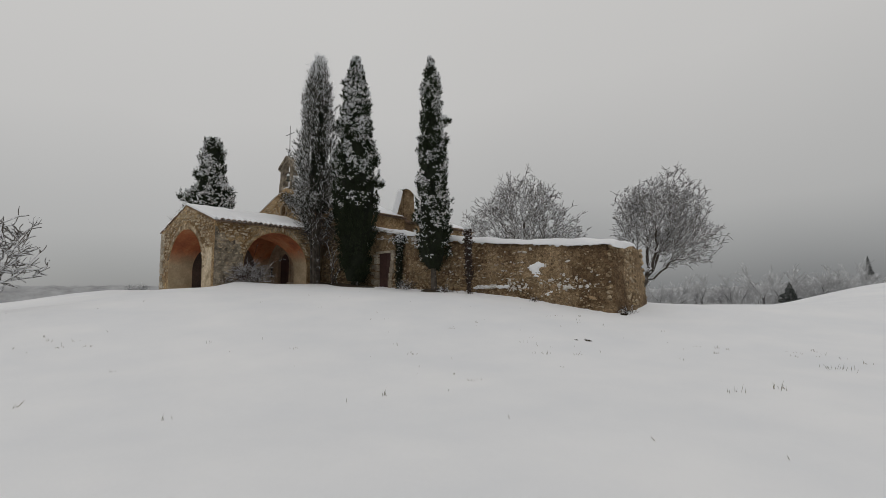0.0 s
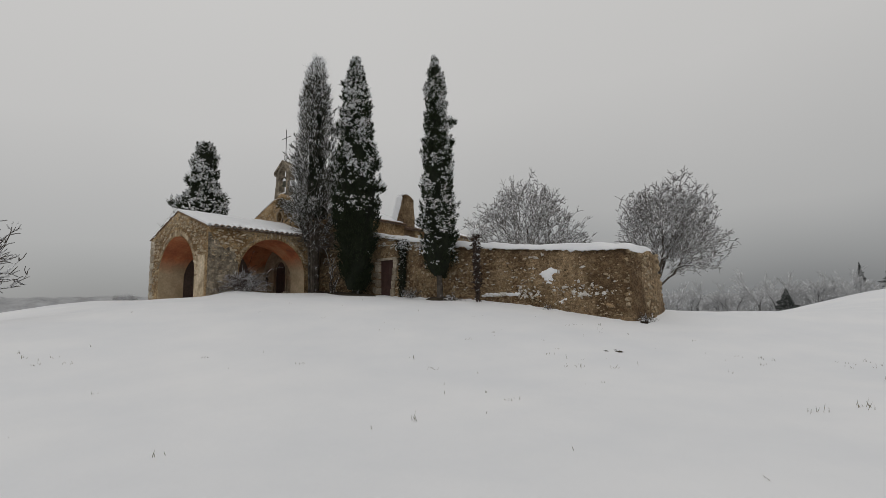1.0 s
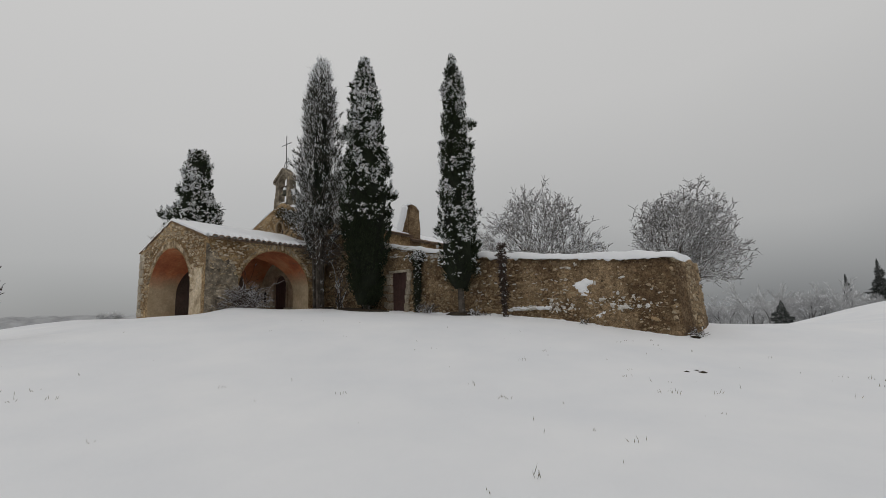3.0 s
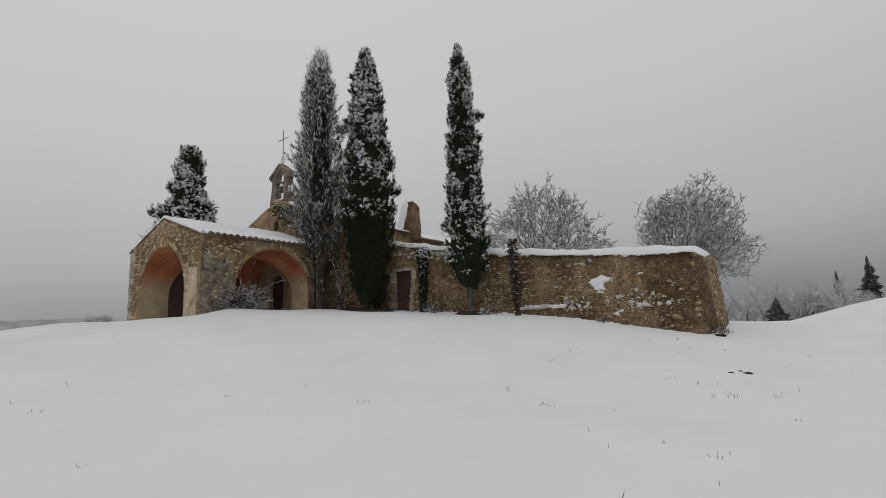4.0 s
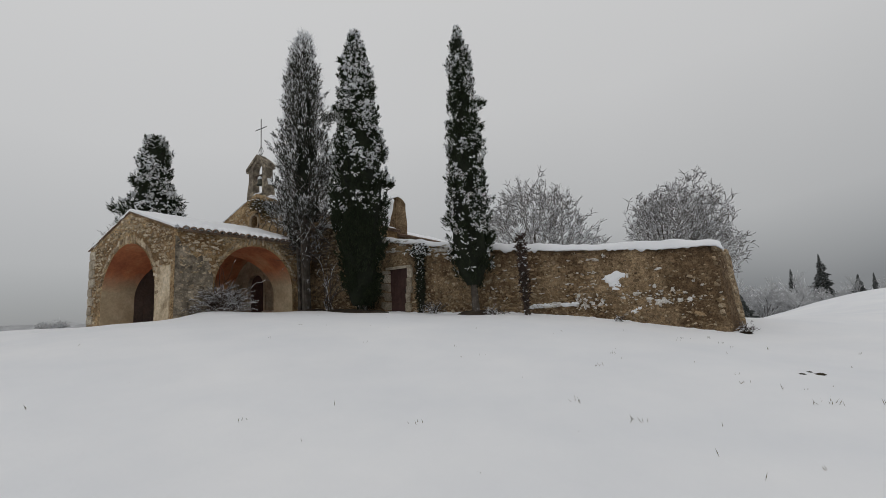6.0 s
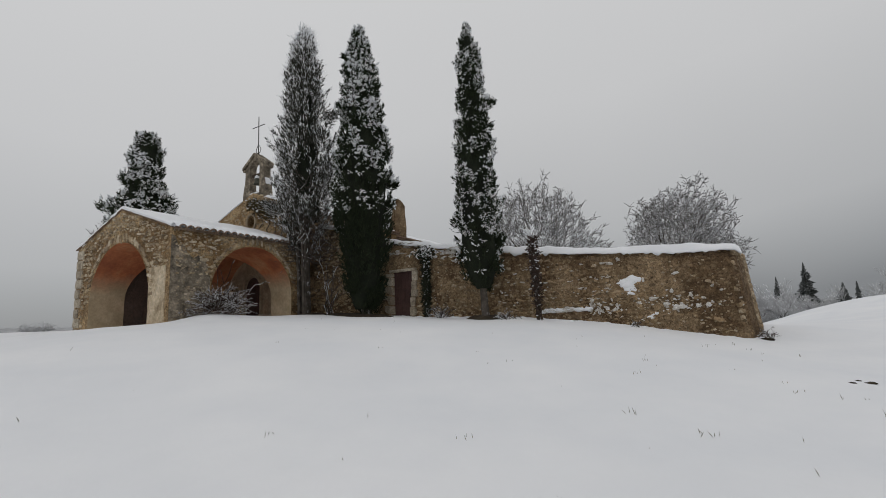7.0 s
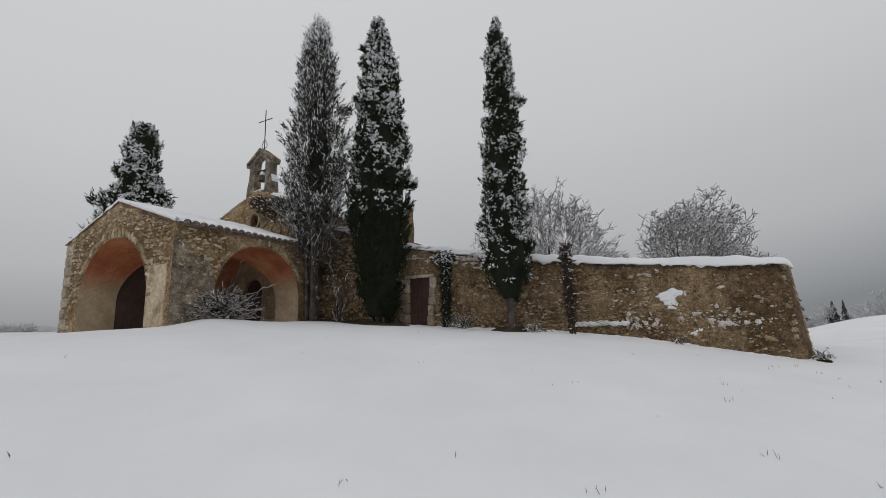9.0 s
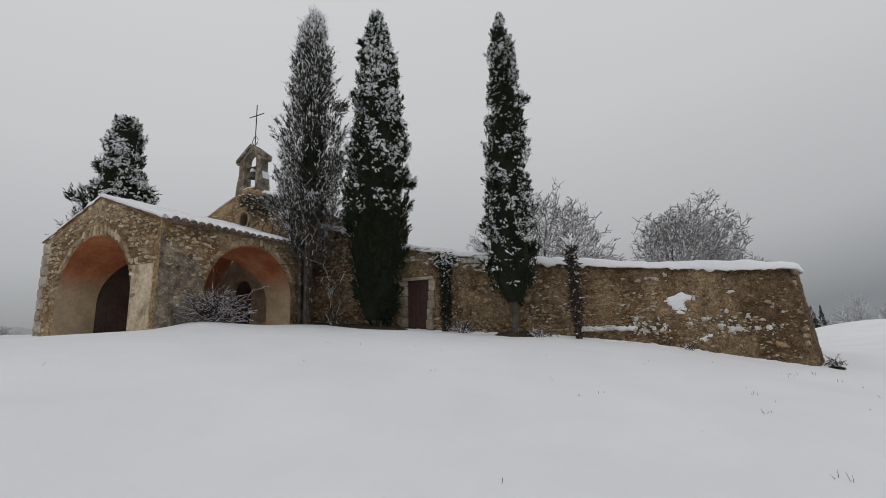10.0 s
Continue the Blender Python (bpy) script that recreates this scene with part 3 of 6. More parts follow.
def sheet(name, corner, nu, nv, thick, mat, seed, hang=0.0):
    """A blanket of snow over a surface corner(u, v); rounded and uneven at its rim."""
    top, low = [], []
    for i in range(nu + 1):
        for j in range(nv + 1):
            u, v = i / nu, j / nv
            p = Vector(corner(u, v))
            e = min(u, 1 - u) * nu / 2.2, min(v, 1 - v) * nv / 2.2
            k = min(1.0, min(e)) if min(e) < 1 else 1.0
            k = math.sqrt(max(0.0, 1 - (1 - k) ** 2))
            h = thick * k * (1 + 0.35 * noise.noise(p * 0.7 + Vector((seed, 0, 0)))) + 0.03 * noise.noise(p * 2.5) * k
            wob = 0.06 * noise.noise_vector(p * 1.9 + Vector((0, seed, 0))) * (1 - k)
            top.append(p + Vector((wob.x, wob.y, h + 0.015)))
            low.append(p + Vector((wob.x, wob.y, -0.02 - hang * (1 - k) * max(0.0, noise.noise(p * 2.2 + Vector((seed, 3, 0))) + 0.7 * noise.noise(p * 6.5 + Vector((seed, 8, 0)))))))
    m = nv + 1
    faces = []
    for i in range(nu):
        for j in range(nv):
            q = i * m + j
            faces.append((q, q + 1, q + m + 1, q + m))
    n = len(top)
    faces += [tuple(n + q for q in f[::-1]) for f in faces]
    rim = [i * m for i in range(nu + 1)] + [nu * m + j for j in range(1, m)] + [i * m + nv for i in range(nu - 1, -1, -1)] + [j for j in range(nv - 1, 0, -1)]
    for a, b in zip(rim, rim[1:] + rim[:1]):
        faces.append((a, b, n + b, n + a))
    me = mesh_of(name, top + low, faces, mat, True)
    bm = bmesh.new()
    bm.from_mesh(me)
    bmesh.ops.recalc_face_normals(bm, faces=bm.faces)
    bm.to_mesh(me)
    bm.free()
    return me


def slope(x0, x1, ya, za, yb, zb):
    return lambda u, v: (x0 + (x1 - x0) * u, ya + (yb - ya) * v, za + (zb - za) * v)


# roof slabs, eave tiles and snow
def roof_slab(name, x0, x1, ya, za, yb, zb):
    bm = prism([(ya, za), (yb, zb), (yb, zb + 0.09), (ya, za + 0.09)], "x", x0, x1)
    return bm_mesh(name, bm, TILE)


porch_roof = part("porch_roof", roof_slab("porch_roof", PX0 + 0.1, PX1, PY0 - 0.02, EAVE - 0.085, PMID, RIDGE - 0.085), chapel, "clay tile porch roof")
part("roof_slope", roof_slab("roof_slope", PX0 + 0.1, PX1, PY1 + 0.02, EAVE - 0.085, PMID, RIDGE - 0.085), porch_roof)
for k in range(21):
    m = Matrix.Translation((PX0 + 0.3 + 0.312 * k, PY0 - 0.27, EAVE - 0.06 + random.uniform(-0.015, 0.015))) @ Matrix.Rotation(slope_s, 4, "X") @ Matrix.Rotation(radians(random.uniform(-4, 4)), 4, "Z")
    part("roof_tile", TILE_MESH, porch_roof, at=m)
    part("tile_snow", TILE_SNOW, porch_roof, at=m @ Matrix.Translation((0, random.uniform(0.02, 0.07), 0.02)) @ Matrix.Diagonal((1, 1, random.uniform(0.8, 1.1), 1)))
part("snow_cover", sheet("snow_cover", slope(PX0 - 0.03, PX1 + 0.05, PY0 - 0.04, EAVE + 0.03, PMID + 0.02, RIDGE + 0.02), 110, 40, 0.13, SNOW, 1.0), porch_roof, "thick smooth snow on the porch roof")
part("snow_cover", sheet("snow_cover", slope(PX0 - 0.03, PX1 + 0.05, PY1 + 0.06, EAVE + 0.0, PMID - 0.02, RIDGE + 0.02), 40, 34, 0.16, SNOW, 2.0), porch_roof)

verge_rng = random.Random(17)
for s in (-1, 1):
    run_y = (PMID - PY0 + 0.05) if s < 0 else (PY1 - PMID + 0.08)
    pitch = math.atan2(RIDGE - EAVE, run_y)
    for k in range(11):
        t = (k + 0.5) / 11
        m = Matrix.Translation((PX0 + 0.12, PMID + s * run_y * t, RIDGE - (RIDGE - EAVE) * t + 0.0)) @ Matrix.Rotation(-s * pitch + verge_rng.uniform(-0.04, 0.04), 4, "X")
        part("verge_tile", block("verge_tile", -0.16 - verge_rng.uniform(0, 0.04), 0.2, -0.19, 0.19, -0.03, 0.02, TILE, 0.012, 0.012), porch_roof, at=m)

ridge_line = []
for k in range(61):
    y = PY0 - 0.1 + (PY1 + 0.2 - PY0) * k / 60
    drop = (PMID - y) / (PMID - PY0) if y < PMID else (y - PMID) / (PY1 - PMID)
    wob = noise.noise_vector(Vector((0, y * 2.3, 7)))
    ridge_line.append((PX0 + 0.03 + 0.05 * wob.x, y, RIDGE - (RIDGE - EAVE) * drop + 0.075 + 0.025 * wob.z))
verge_v, verge_f = tube(ridge_line, [0.085 + 0.03 * noise.noise(Vector((k * 0.35, 2, 0))) for k in range(61)], 10)
part("verge_snow", mesh_np("verge_snow", verge_v, verge_f, SNOW, True), porch_roof, "uneven roll of snow along the gable edge")

nave_roof = part("nave_roof", roof_slab("nave_roof", 17.5, 25.3, 24.0, 7.95, 27.5, 9.4), chapel, "clay tile nave roof")
part("roof_slope", roof_slab("roof_slope", 17.5, 25.3, 31.0, 7.95, 27.5, 9.4), nave_roof)
for k in range(36):
    m = Matrix.Translation((17.6 + 0.213 * k, 23.85, 7.97)) @ Matrix.Rotation(slope_s, 4, "X")
    part("roof_tile", TILE_MESH, nave_roof, at=m)
part("snow_cover", sheet("snow_cover", slope(17.5, 25.35, 24.2, 8.14, 27.5, 9.5), 50, 24, 0.15, SNOW, 3.0), nave_roof, "snow on the nave roof")
part("snow_cover", sheet("snow_cover", slope(16.85, 17.65, 31.4, 8.37, 28.78, 9.37), 6, 24, 0.10, SNOW, 4.0), facade, "snow along the gable slope")
part("snow_cover", sheet("snow_cover", slope(16.85, 17.65, 24.2, 8.37, 26.8, 9.35), 6, 24, 0.14, SNOW, 5.0), facade)
part("wing_roof", roof_slab("wing_roof", 25.3, 34.6, 24.2, 7.74, 27.5, 9.02), wing, "clay tile roof of the east end")
for k in range(29):
    m = Matrix.Translation((25.5 + 0.312 * k, 24.05, 7.76 + random.uniform(-0.015, 0.015))) @ Matrix.Rotation(0.37, 4, "X")
    part("roof_tile", TILE_MESH, wing, at=m)


part("gable_shoulder", bm_mesh("gable_shoulder", prism([(24.5, 7.9), (25.3, 7.9), (25.3, 10.2), (25.15, 10.15), (24.5, 8.25)], "y", 24.35, 24.9), GARDEN_WALL), chapel, "steep shoulder of the gable beside the pier")
part("snow_cover", sheet("snow_cover", lambda u, v: (24.48 + 0.7 * v, 24.28 + 0.68 * u, 8.22 + 2.02 * v), 6, 16, 0.3, SNOW, 9.0), chapel, "steep slip of snow beside the pier")
part("snow_cover", sheet("snow_cover", lambda u, v: (25.3 + 0.75 * u, 24.28 + 0.68 * v, 10.5 + 0.12 * math.sin(3.1 * u) - 0.04), 8, 7, 0.13, SNOW, 10.0), chapel, "snow on the pier")
part("snow_cover", sheet("snow_cover", slope(25.3, 34.6, 24.45, 7.95, 27.5, 9.12), 50, 20, 0.12, SNOW, 6.0), wing, "snow on the roof of the east end")

# bell gable
bell_gable = part("bell_gable", None, chapel, "stone bell gable with one arched opening")


BX0, BX1, BY = 16.97, 17.4, 27.78


def bell_wall_mesh():
    half = [(0.98, 9.0), (0.98, 9.7), (0.94, 10.0), (0.84, 10.4), (0.8, 10.7), (0.8, 11.22)]
    outline = [(BY - h, z) for h, z in half] + [(BY, 11.95)] + [(BY + h, z) for h, z in half[::-1]]
    body = prism(outline, "x", BX0, BX1)
    hole = prism(arch_outline(BY - 0.41, BY + 0.41, 9.72, 11.18), "x", 16.5, 18.2)
    me = carved(body, [hole])
    me.materials.clear()
    me.materials.append(STAINED)
    return me


part("bell_wall", bell_wall_mesh(), bell_gable)
for s in (1, -1):
    y0 = BY + s * 1.0
    bm = prism([(BY, 11.9), (BY, 12.08), (y0, 11.36), (y0, 11.2)], "x", BX0 - 0.07, BX1 + 0.07)
    part("coping", bm_mesh("coping", bm, STAINED), bell_gable, "weathered sloping coping")
    a, b = sorted((BY + s * 0.76, BY + s * 0.97))
    part("cornice", block("cornice", BX0 - 0.07, BX1 + 0.07, a, b, 11.1, 11.22, STAINED, 0.02), bell_gable)
part("ledge_snow", sheet("ledge_snow", lambda u, v: (BX0 + 0.43 * u, BY - 0.39 + 0.78 * v, 9.72), 8, 8, 0.09, SNOW, 7.0), bell_gable, "snow on the sill")
part("ledge_snow", sheet("ledge_snow", lambda u, v: (BX0 + 0.02 + 0.4 * u, BY - 0.95 + 0.12 * v, 10.12 + 0.36 * v), 8, 8, 0.06, SNOW, 8.0), bell_gable)


def lathe(name, profile, mat, steps=20):
    v = [(r * math.cos(2 * math.pi * k / steps), r * math.sin(2 * math.pi * k / steps), z) for r, z in profile for k in range(steps)]
    f = [(i * steps + k, i * steps + (k + 1) % steps, (i + 1) * steps + (k + 1) % steps, (i + 1) * steps + k) for i in range(len(profile) - 1) for k in range(steps)]
    return mesh_of(name, v, f, mat, True)


bell = part("bell", lathe("bell", [(0.0, 0.46), (0.09, 0.45), (0.13, 0.38), (0.15, 0.2), (0.19, 0.06), (0.24, 0.0), (0.21, 0.0), (0.12, 0.2), (0.0, 0.38)], BRONZE), bell_gable, "small bronze bell", Matrix.Translation((17.18, BY, 10.28)))
part("bell_snow", lathe("bell_snow", [(0.0, 0.56), (0.09, 0.54), (0.16, 0.44), (0.17, 0.34), (0.155, 0.33)], SNOW), bell_gable, "small cap of snow on the bell", Matrix.Translation((17.18, BY, 10.27)))
part("headstock", block("headstock", 17.1, 17.26, BY - 0.41, BY + 0.41, 10.74, 10.9, DARK_WOOD, 0.02), bell_gable, "wooden bell headstock")


def rod(name, path, r, mat, sides=6):
    v, f = tube(path, [r] * len(path), sides)
    return mesh_np(name, v, f, mat, True)


cross = part("cross", rod("cross", [(17.2, BY, 11.9), (17.2, BY, 13.2), (17.2, BY, 14.33)], 0.026, IRON), bell_gable, "thin wrought iron cross")
part("cross_arm", rod("cross_arm", [(17.2, BY - 0.52, 13.74), (17.2, BY + 0.52, 13.74)], 0.024, IRON), cross)
for s in (1, -1):
    curl = [(17.2, BY + s * (0.03 + 0.26 * math.sin(k / 11 * 2.9) * (1 - k / 16)), 12.1 + 0.48 * k / 11) for k in range(12)]
    part("scroll", rod("scroll", curl, 0.018, IRON), cross)

# voussoirs and quoins of the porch
STONE_MESHES = stone_meshes("stone", WEST_STONES)
spots = []
rng = random.Random(5)
for k in range(34):
    a = math.pi * (k + 0.5) / 34
    rad = 2.44 + 0.20 + rng.uniform(-0.03, 0.05)
    y, z = 27.56 + rad * math.cos(a), 3.62 + rad * math.sin(a)
    if abs(y - PMID) < 3.7:
        spots.append(basis((PX0 - 0.01, y, z), (-1, 0, 0), (rng.uniform(0.32, 0.46), 0.10, rng.uniform(0.15, 0.2)), -(math.pi - a) + rng.uniform(-0.1, 0.1)))
for k in range(30):
    a = math.pi * (k + 0.5) / 30
    rad = 2.03 + 0.18 + rng.uniform(-0.03, 0.05)
    x, z = 14.0 + rad * math.cos(a), 3.79 + rad * math.sin(a)
    if z > 4.2:
        spots.append(basis((x, PY0 - 0.0, z), (0, -1, 0), (rng.uniform(0.28, 0.4), 0.08, rng.uniform(0.13, 0.19)), -a + rng.uniform(-0.1, 0.1)))
for k in range(9):
    part("quoin", block("quoin", PX0 - 0.035, PX0 + 0.3, PY1 - rng.choice((0.42, 0.62)), PY1 + 0.03, 2.2 + 0.44 * k, 2.61 + 0.44 * k, DRESSED, 0.03, 0.02), porch_wall)


def west_free(y, z):
    if z > EAVE + (RIDGE - EAVE) * (1 - abs(y - PMID) / 3.83) - 0.12:
        return False
    if math.hypot(y - 27.56, max(0.0, z - 3.62)) < 2.92 or (z < 3.62 and abs(y - 27.56) < 2.6):
        return False
    if y < 25.2 and z < 4.75:
        return False
    return PY0 + 0.15 < y < PY1 - (0.6 if z < 6 else 0.2)


def south_free(x, z):
    if math.hypot(x - 14.0, max(0.0, z - 3.79)) < 2.45 or (z < 3.79 and abs(x - 14) < 2.2):
        return False
    return 10.55 < x < 16.7 and z < 6.05 and (x > 11.95 or z > 4.9 or rng.random() < 0.55)


def courses(u0, u1, z0, z1, free, place, out, hmin=0.10, hmax=0.22, fill=0.8):
    got = []
    z = z0
    while z < z1:
        h = rng.uniform(hmin, hmax)
        u = u0 + rng.uniform(0, 0.2)
        while u < u1:
            w = min(0.5, rng.lognormvariate(-1.6, 0.45))
            cu, cz = u + w / 2, z + h / 2 + rng.uniform(-0.04, 0.04)
            if rng.random() < fill and free(cu, cz):
                pos, face = place(cu, cz)
                got.append(basis(pos, face, (w * 0.94, rng.uniform(0.03, 0.12), h * rng.uniform(0.6, 1.0)), rng.uniform(-0.4, 0.4)))
            u += w + 0.02
        z += h + 0.01
    return got


west = courses(PY0, PY1, 2.4, 7.4, west_free, lambda u, z: ((PX0 - 0.005, u, z), (-1, 0, 0)), -1)
south = courses(PX0, PX1, 2.6, 6.1, south_free, lambda u, z: ((u, PY0 + 0.005, z), (0, -1, 0)), -1, fill=0.6)
rng.shuffle(west)
spots += west + south
lay_stones(spots, porch_wall, STONE_MESHES, WEST_STONES_ISLE, 300, "rough pale field stones")
front = courses(24.1, 31.0, 6.4, 9.5, lambda y, z: z < 8.3 + 1.35 * (1 - abs(y - 27.5) / 3.6) and math.hypot(y - 27.9, z - 8.06) > 0.5 and (y < 27.4 or rng.random() < 0.35), lambda u, z: ((16.9, u, z), (-1, 0, 0)), -1, fill=0.7)
lay_stones(front, facade, STONE_MESHES, WEST_STONES_ISLE, 0, "small grey-brown stones")


def west_chip(r):
    y, z = r.uniform(23.8, 31.2), r.uniform(2.6, 7.4)
    return ((PX0, y, z), (-1, 0, 0)) if west_free(y, z) else None


def south_chip(r):
    x, z = r.uniform(10.4, 16.8), r.uniform(2.7, 6.1)
    return ((x, PY0, z), (0, -1, 0)) if math.hypot(x - 14.0, max(0.0, z - 3.79)) > 2.3 and (z > 3.79 or abs(x - 14) > 2.1) else None


gravel("chip_fill", 1500, west_chip, WEST_STONES_ISLE, porch_wall, "small chips of stone in the render", 3)
gravel("chip_fill", 1100, south_chip, WEST_STONES_ISLE, porch_wall, "small chips of stone in the render", 4)


# ---- garden wall with its door ----
garden_wall = thing("garden_wall", "long ochre rubble wall with leaning face and snow cap", "stone wall")


def wall_x(y, z):
    return 18.65 - 0.1 * (y - 9.05) + 0.15 * (z - 3.3)


def wall_top(y):
    ys = [5.0, 5.8, 7.3, 9.8, 11.6, 13.85, 15.85, 19.1, 21.3, 22.6, 24.2]
    zs = [4.08, 4.12, 4.18, 4.42, 4.6, 4.92, 5.26, 5.9, 6.35, 7.1, 7.45]
    return float(np.interp(y, ys, zs)) + 0.04 * noise.noise(Vector((y * 1.4, 0, 0)))


def wall_run(name, y0, y1, zlow, ztop, thick=0.85, nz=14):
    """A leaning length of wall from y0 to y1 with an uneven face."""
    ny = max(2, int(abs(y1 - y0) / 0.2))
    bm = bmesh.new()
    grid = []
    for i in range(ny + 1):
        y = y0 + (y1 - y0) * i / ny
        t, col = ztop(y), []
        for j in range(nz + 1):
            z = zlow + (t - zlow) * j / nz
            p = Vector((wall_x(y, z), y, z))
            d = 0.05 * noise.noise(p * 1.1) + 0.035 * noise.noise(p * 3.7)
            top_round = 0.16 * max(0.0, (j / nz - 0.94) / 0.06) ** 2
            col.append(bm.verts.new((p.x + d + top_round, y, z)))
        col.append(bm.verts.new((wall_x(y, t) + thick, y, t - 0.05)))
        col.append(bm.verts.new((wall_x(y, t) + thick + 0.1, y, zlow)))
        grid.append(col)
    for a, b in zip(grid, grid[1:]):
        for j in range(len(a) - 1):
            bm.faces.new((a[j], a[j + 1], b[j + 1], b[j]))
    bm.faces.new(grid[0])
    bm.faces.new(grid[-1])
    return bm_mesh(name, bm, GARDEN_WALL)


DOOR_Y0, DOOR_Y1, DOOR_TOP = 17.98, 18.98, 4.47
part("wall_length", wall_run("wall_length", 5.95, DOOR_Y0 - 0.02, 0.3, wall_top), garden_wall)
part("wall_length", wall_run("wall_length", DOOR_Y1 + 0.02, 23.9, 1.2, wall_top), garden_wall)
part("wall_length", wall_run("wall_length", DOOR_Y0 - 0.02, DOOR_Y1 + 0.02, DOOR_TOP + 0.12, wall_top, nz=5), garden_wall)


def wall_end_mesh():
    """The rounded, splayed end of the wall."""
    bm = bmesh.new()
    rows = []
    for j in range(15):
        k = j / 14
        z = 0.3 + (4.14 - 0.3) * k
        f = 0.3 * (1 - k) ** 1.1
        x0 = wall_x(5.95, z)
        ring = [(x0, 5.95), (x0 + 0.05, 5.78 - 0.4 * f), (x0 + 0.25, 5.62 - 0.7 * f), (x0 + 0.8, 5.46 - f), (x0 + 1.7, 5.36 - 1.1 * f), (x0 + 2.4, 5.3 - 1.2 * f), (x0 + 3.4 - 0.6 * k, 5.35 - 1.2 * f), (x0 + 3.4 - 0.5 * k, 5.9), (x0 + 2.6, 6.4), (x0 + 0.85, 6.5)]
        row = []
        for x, y in ring:
            p = Vector((x, y, z))
            q = 0.06 * noise.noise_vector(p * 1.6) if y < 5.9 else Vector((0.0, 0, 0))
            if j == 14:
                q += Vector((0.06, 0.14 if y < 5.9 else 0, -0.03))
            row.append(bm.verts.new(p + q))
        rows.append(row)
    for a, b in zip(rows, rows[1:]):
        for k in range(len(a) - 1):
            bm.faces.new((a[k], a[k + 1], b[k + 1], b[k]))
    bm.faces.new(rows[-1])
    return bm_mesh("wall_end", bm, GARDEN_WALL)


part("wall_end", wall_end_mesh(), garden_wall, "splayed rounded end of the wall")


def cap(y0, y1, n, thick, seed):
    def corner(u, v):
        y = y0 + (y1 - y0) * u
        t = wall_top(max(y, 5.3))
        bend = max(0.0, 1 - (y - 5.42) / 0.25) ** 2 if y < 5.67 else 0.0
        return (wall_x(y, t) - 0.05 + 0.1 * bend + (1.08 + 1.9 * float(smooth((7.2 - y) / 1.2))) * v, y, t - 0.03 - 0.14 * bend + 0.035 * noise.noise(Vector((y * 3.1, v * 2, 5))))

    return sheet("snow_cap", corner, n, 10, thick, SNOW, seed, hang=0.16)


part("snow_cap", cap(5.42, 15.4, 200, 0.25, 11.0), garden_wall, "thick rounded cap of snow")
part("snow_cap", cap(15.3, 23.8, 90, 0.2, 12.0), garden_wall, "thin ragged snow with stones showing")

# door leaf, lintel and jamb stones
door_x = wall_x(18.5, 2.5)
wall_door = part("wall_door", block("wall_door", door_x + 0.34, door_x + 0.40, DOOR_Y0 - 0.03, DOOR_Y1 + 0.03, 2.2, DOOR_TOP + 0.05, BROWN_PAINT, 0.005), garden_wall, "plain brown painted wooden door")
for k in range(5):
    part("plank", block("plank", door_x + 0.315, door_x + 0.345, DOOR_Y0 + 0.2 * k + 0.004, DOOR_Y0 + 0.2 * k + 0.196, 2.3, DOOR_TOP, BROWN_PAINT, 0.006), wall_door)
part("handle", block("handle", door_x + 0.28, door_x + 0.32, DOOR_Y0 + 0.12, DOOR_Y0 + 0.16, 3.35, 3.5, IRON, 0.01), wall_door, "small iron handle")
part("lintel", block("lintel", door_x + 0.22, door_x + 0.8, DOOR_Y0 - 0.22, DOOR_Y1 + 0.22, DOOR_TOP + 0.0, DOOR_TOP + 0.13, DRESSED, 0.015, 0.01), garden_wall, "thin flat stone lintel")
jr = random.Random(3)
for side, sign in ((DOOR_Y0, -1), (DOOR_Y1, 1)):
    z = 2.1
    for k in range(6):
        h = jr.uniform(0.34, 0.48)
        w = jr.uniform(0.24, 0.36) if sign < 0 else jr.uniform(0.3, 0.5)
        a, b = sorted((side, side + sign * w))
        if z + h > DOOR_TOP + 0.05:
            h = DOOR_TOP - z - 0.01
        if h > 0.08:
            xf = wall_x(side, z + h / 2) - 0.06
            part("jamb_stone", block("jamb_stone", xf, xf + 0.62, a, b, z, z + h - 0.015, DRESSED, 0.025, 0.015), garden_wall)
        z += h

# rubble in the face: laid bare low down and near the door, buried in render high up
def wall_free(y, z):
    g = on_ground(wall_x(y, z), y)
    if z < g - 0.15 or z > wall_top(y) - 0.12:
        return False
    if DOOR_Y0 - 0.42 < y < DOOR_Y1 + 0.55 and z < DOOR_TOP + 0.15:
        return False
    up = (z - g) / max(0.5, wall_top(y) - g)
    bare = 0.95 - 0.98 * up + 0.6 * noise.noise(Vector((y * 0.5, z * 0.8, 2.0)))
    if y > 19.3:
        bare = 0.85
    if y < 8.2:
        bare -= 0.4
    return rng.random() < bare


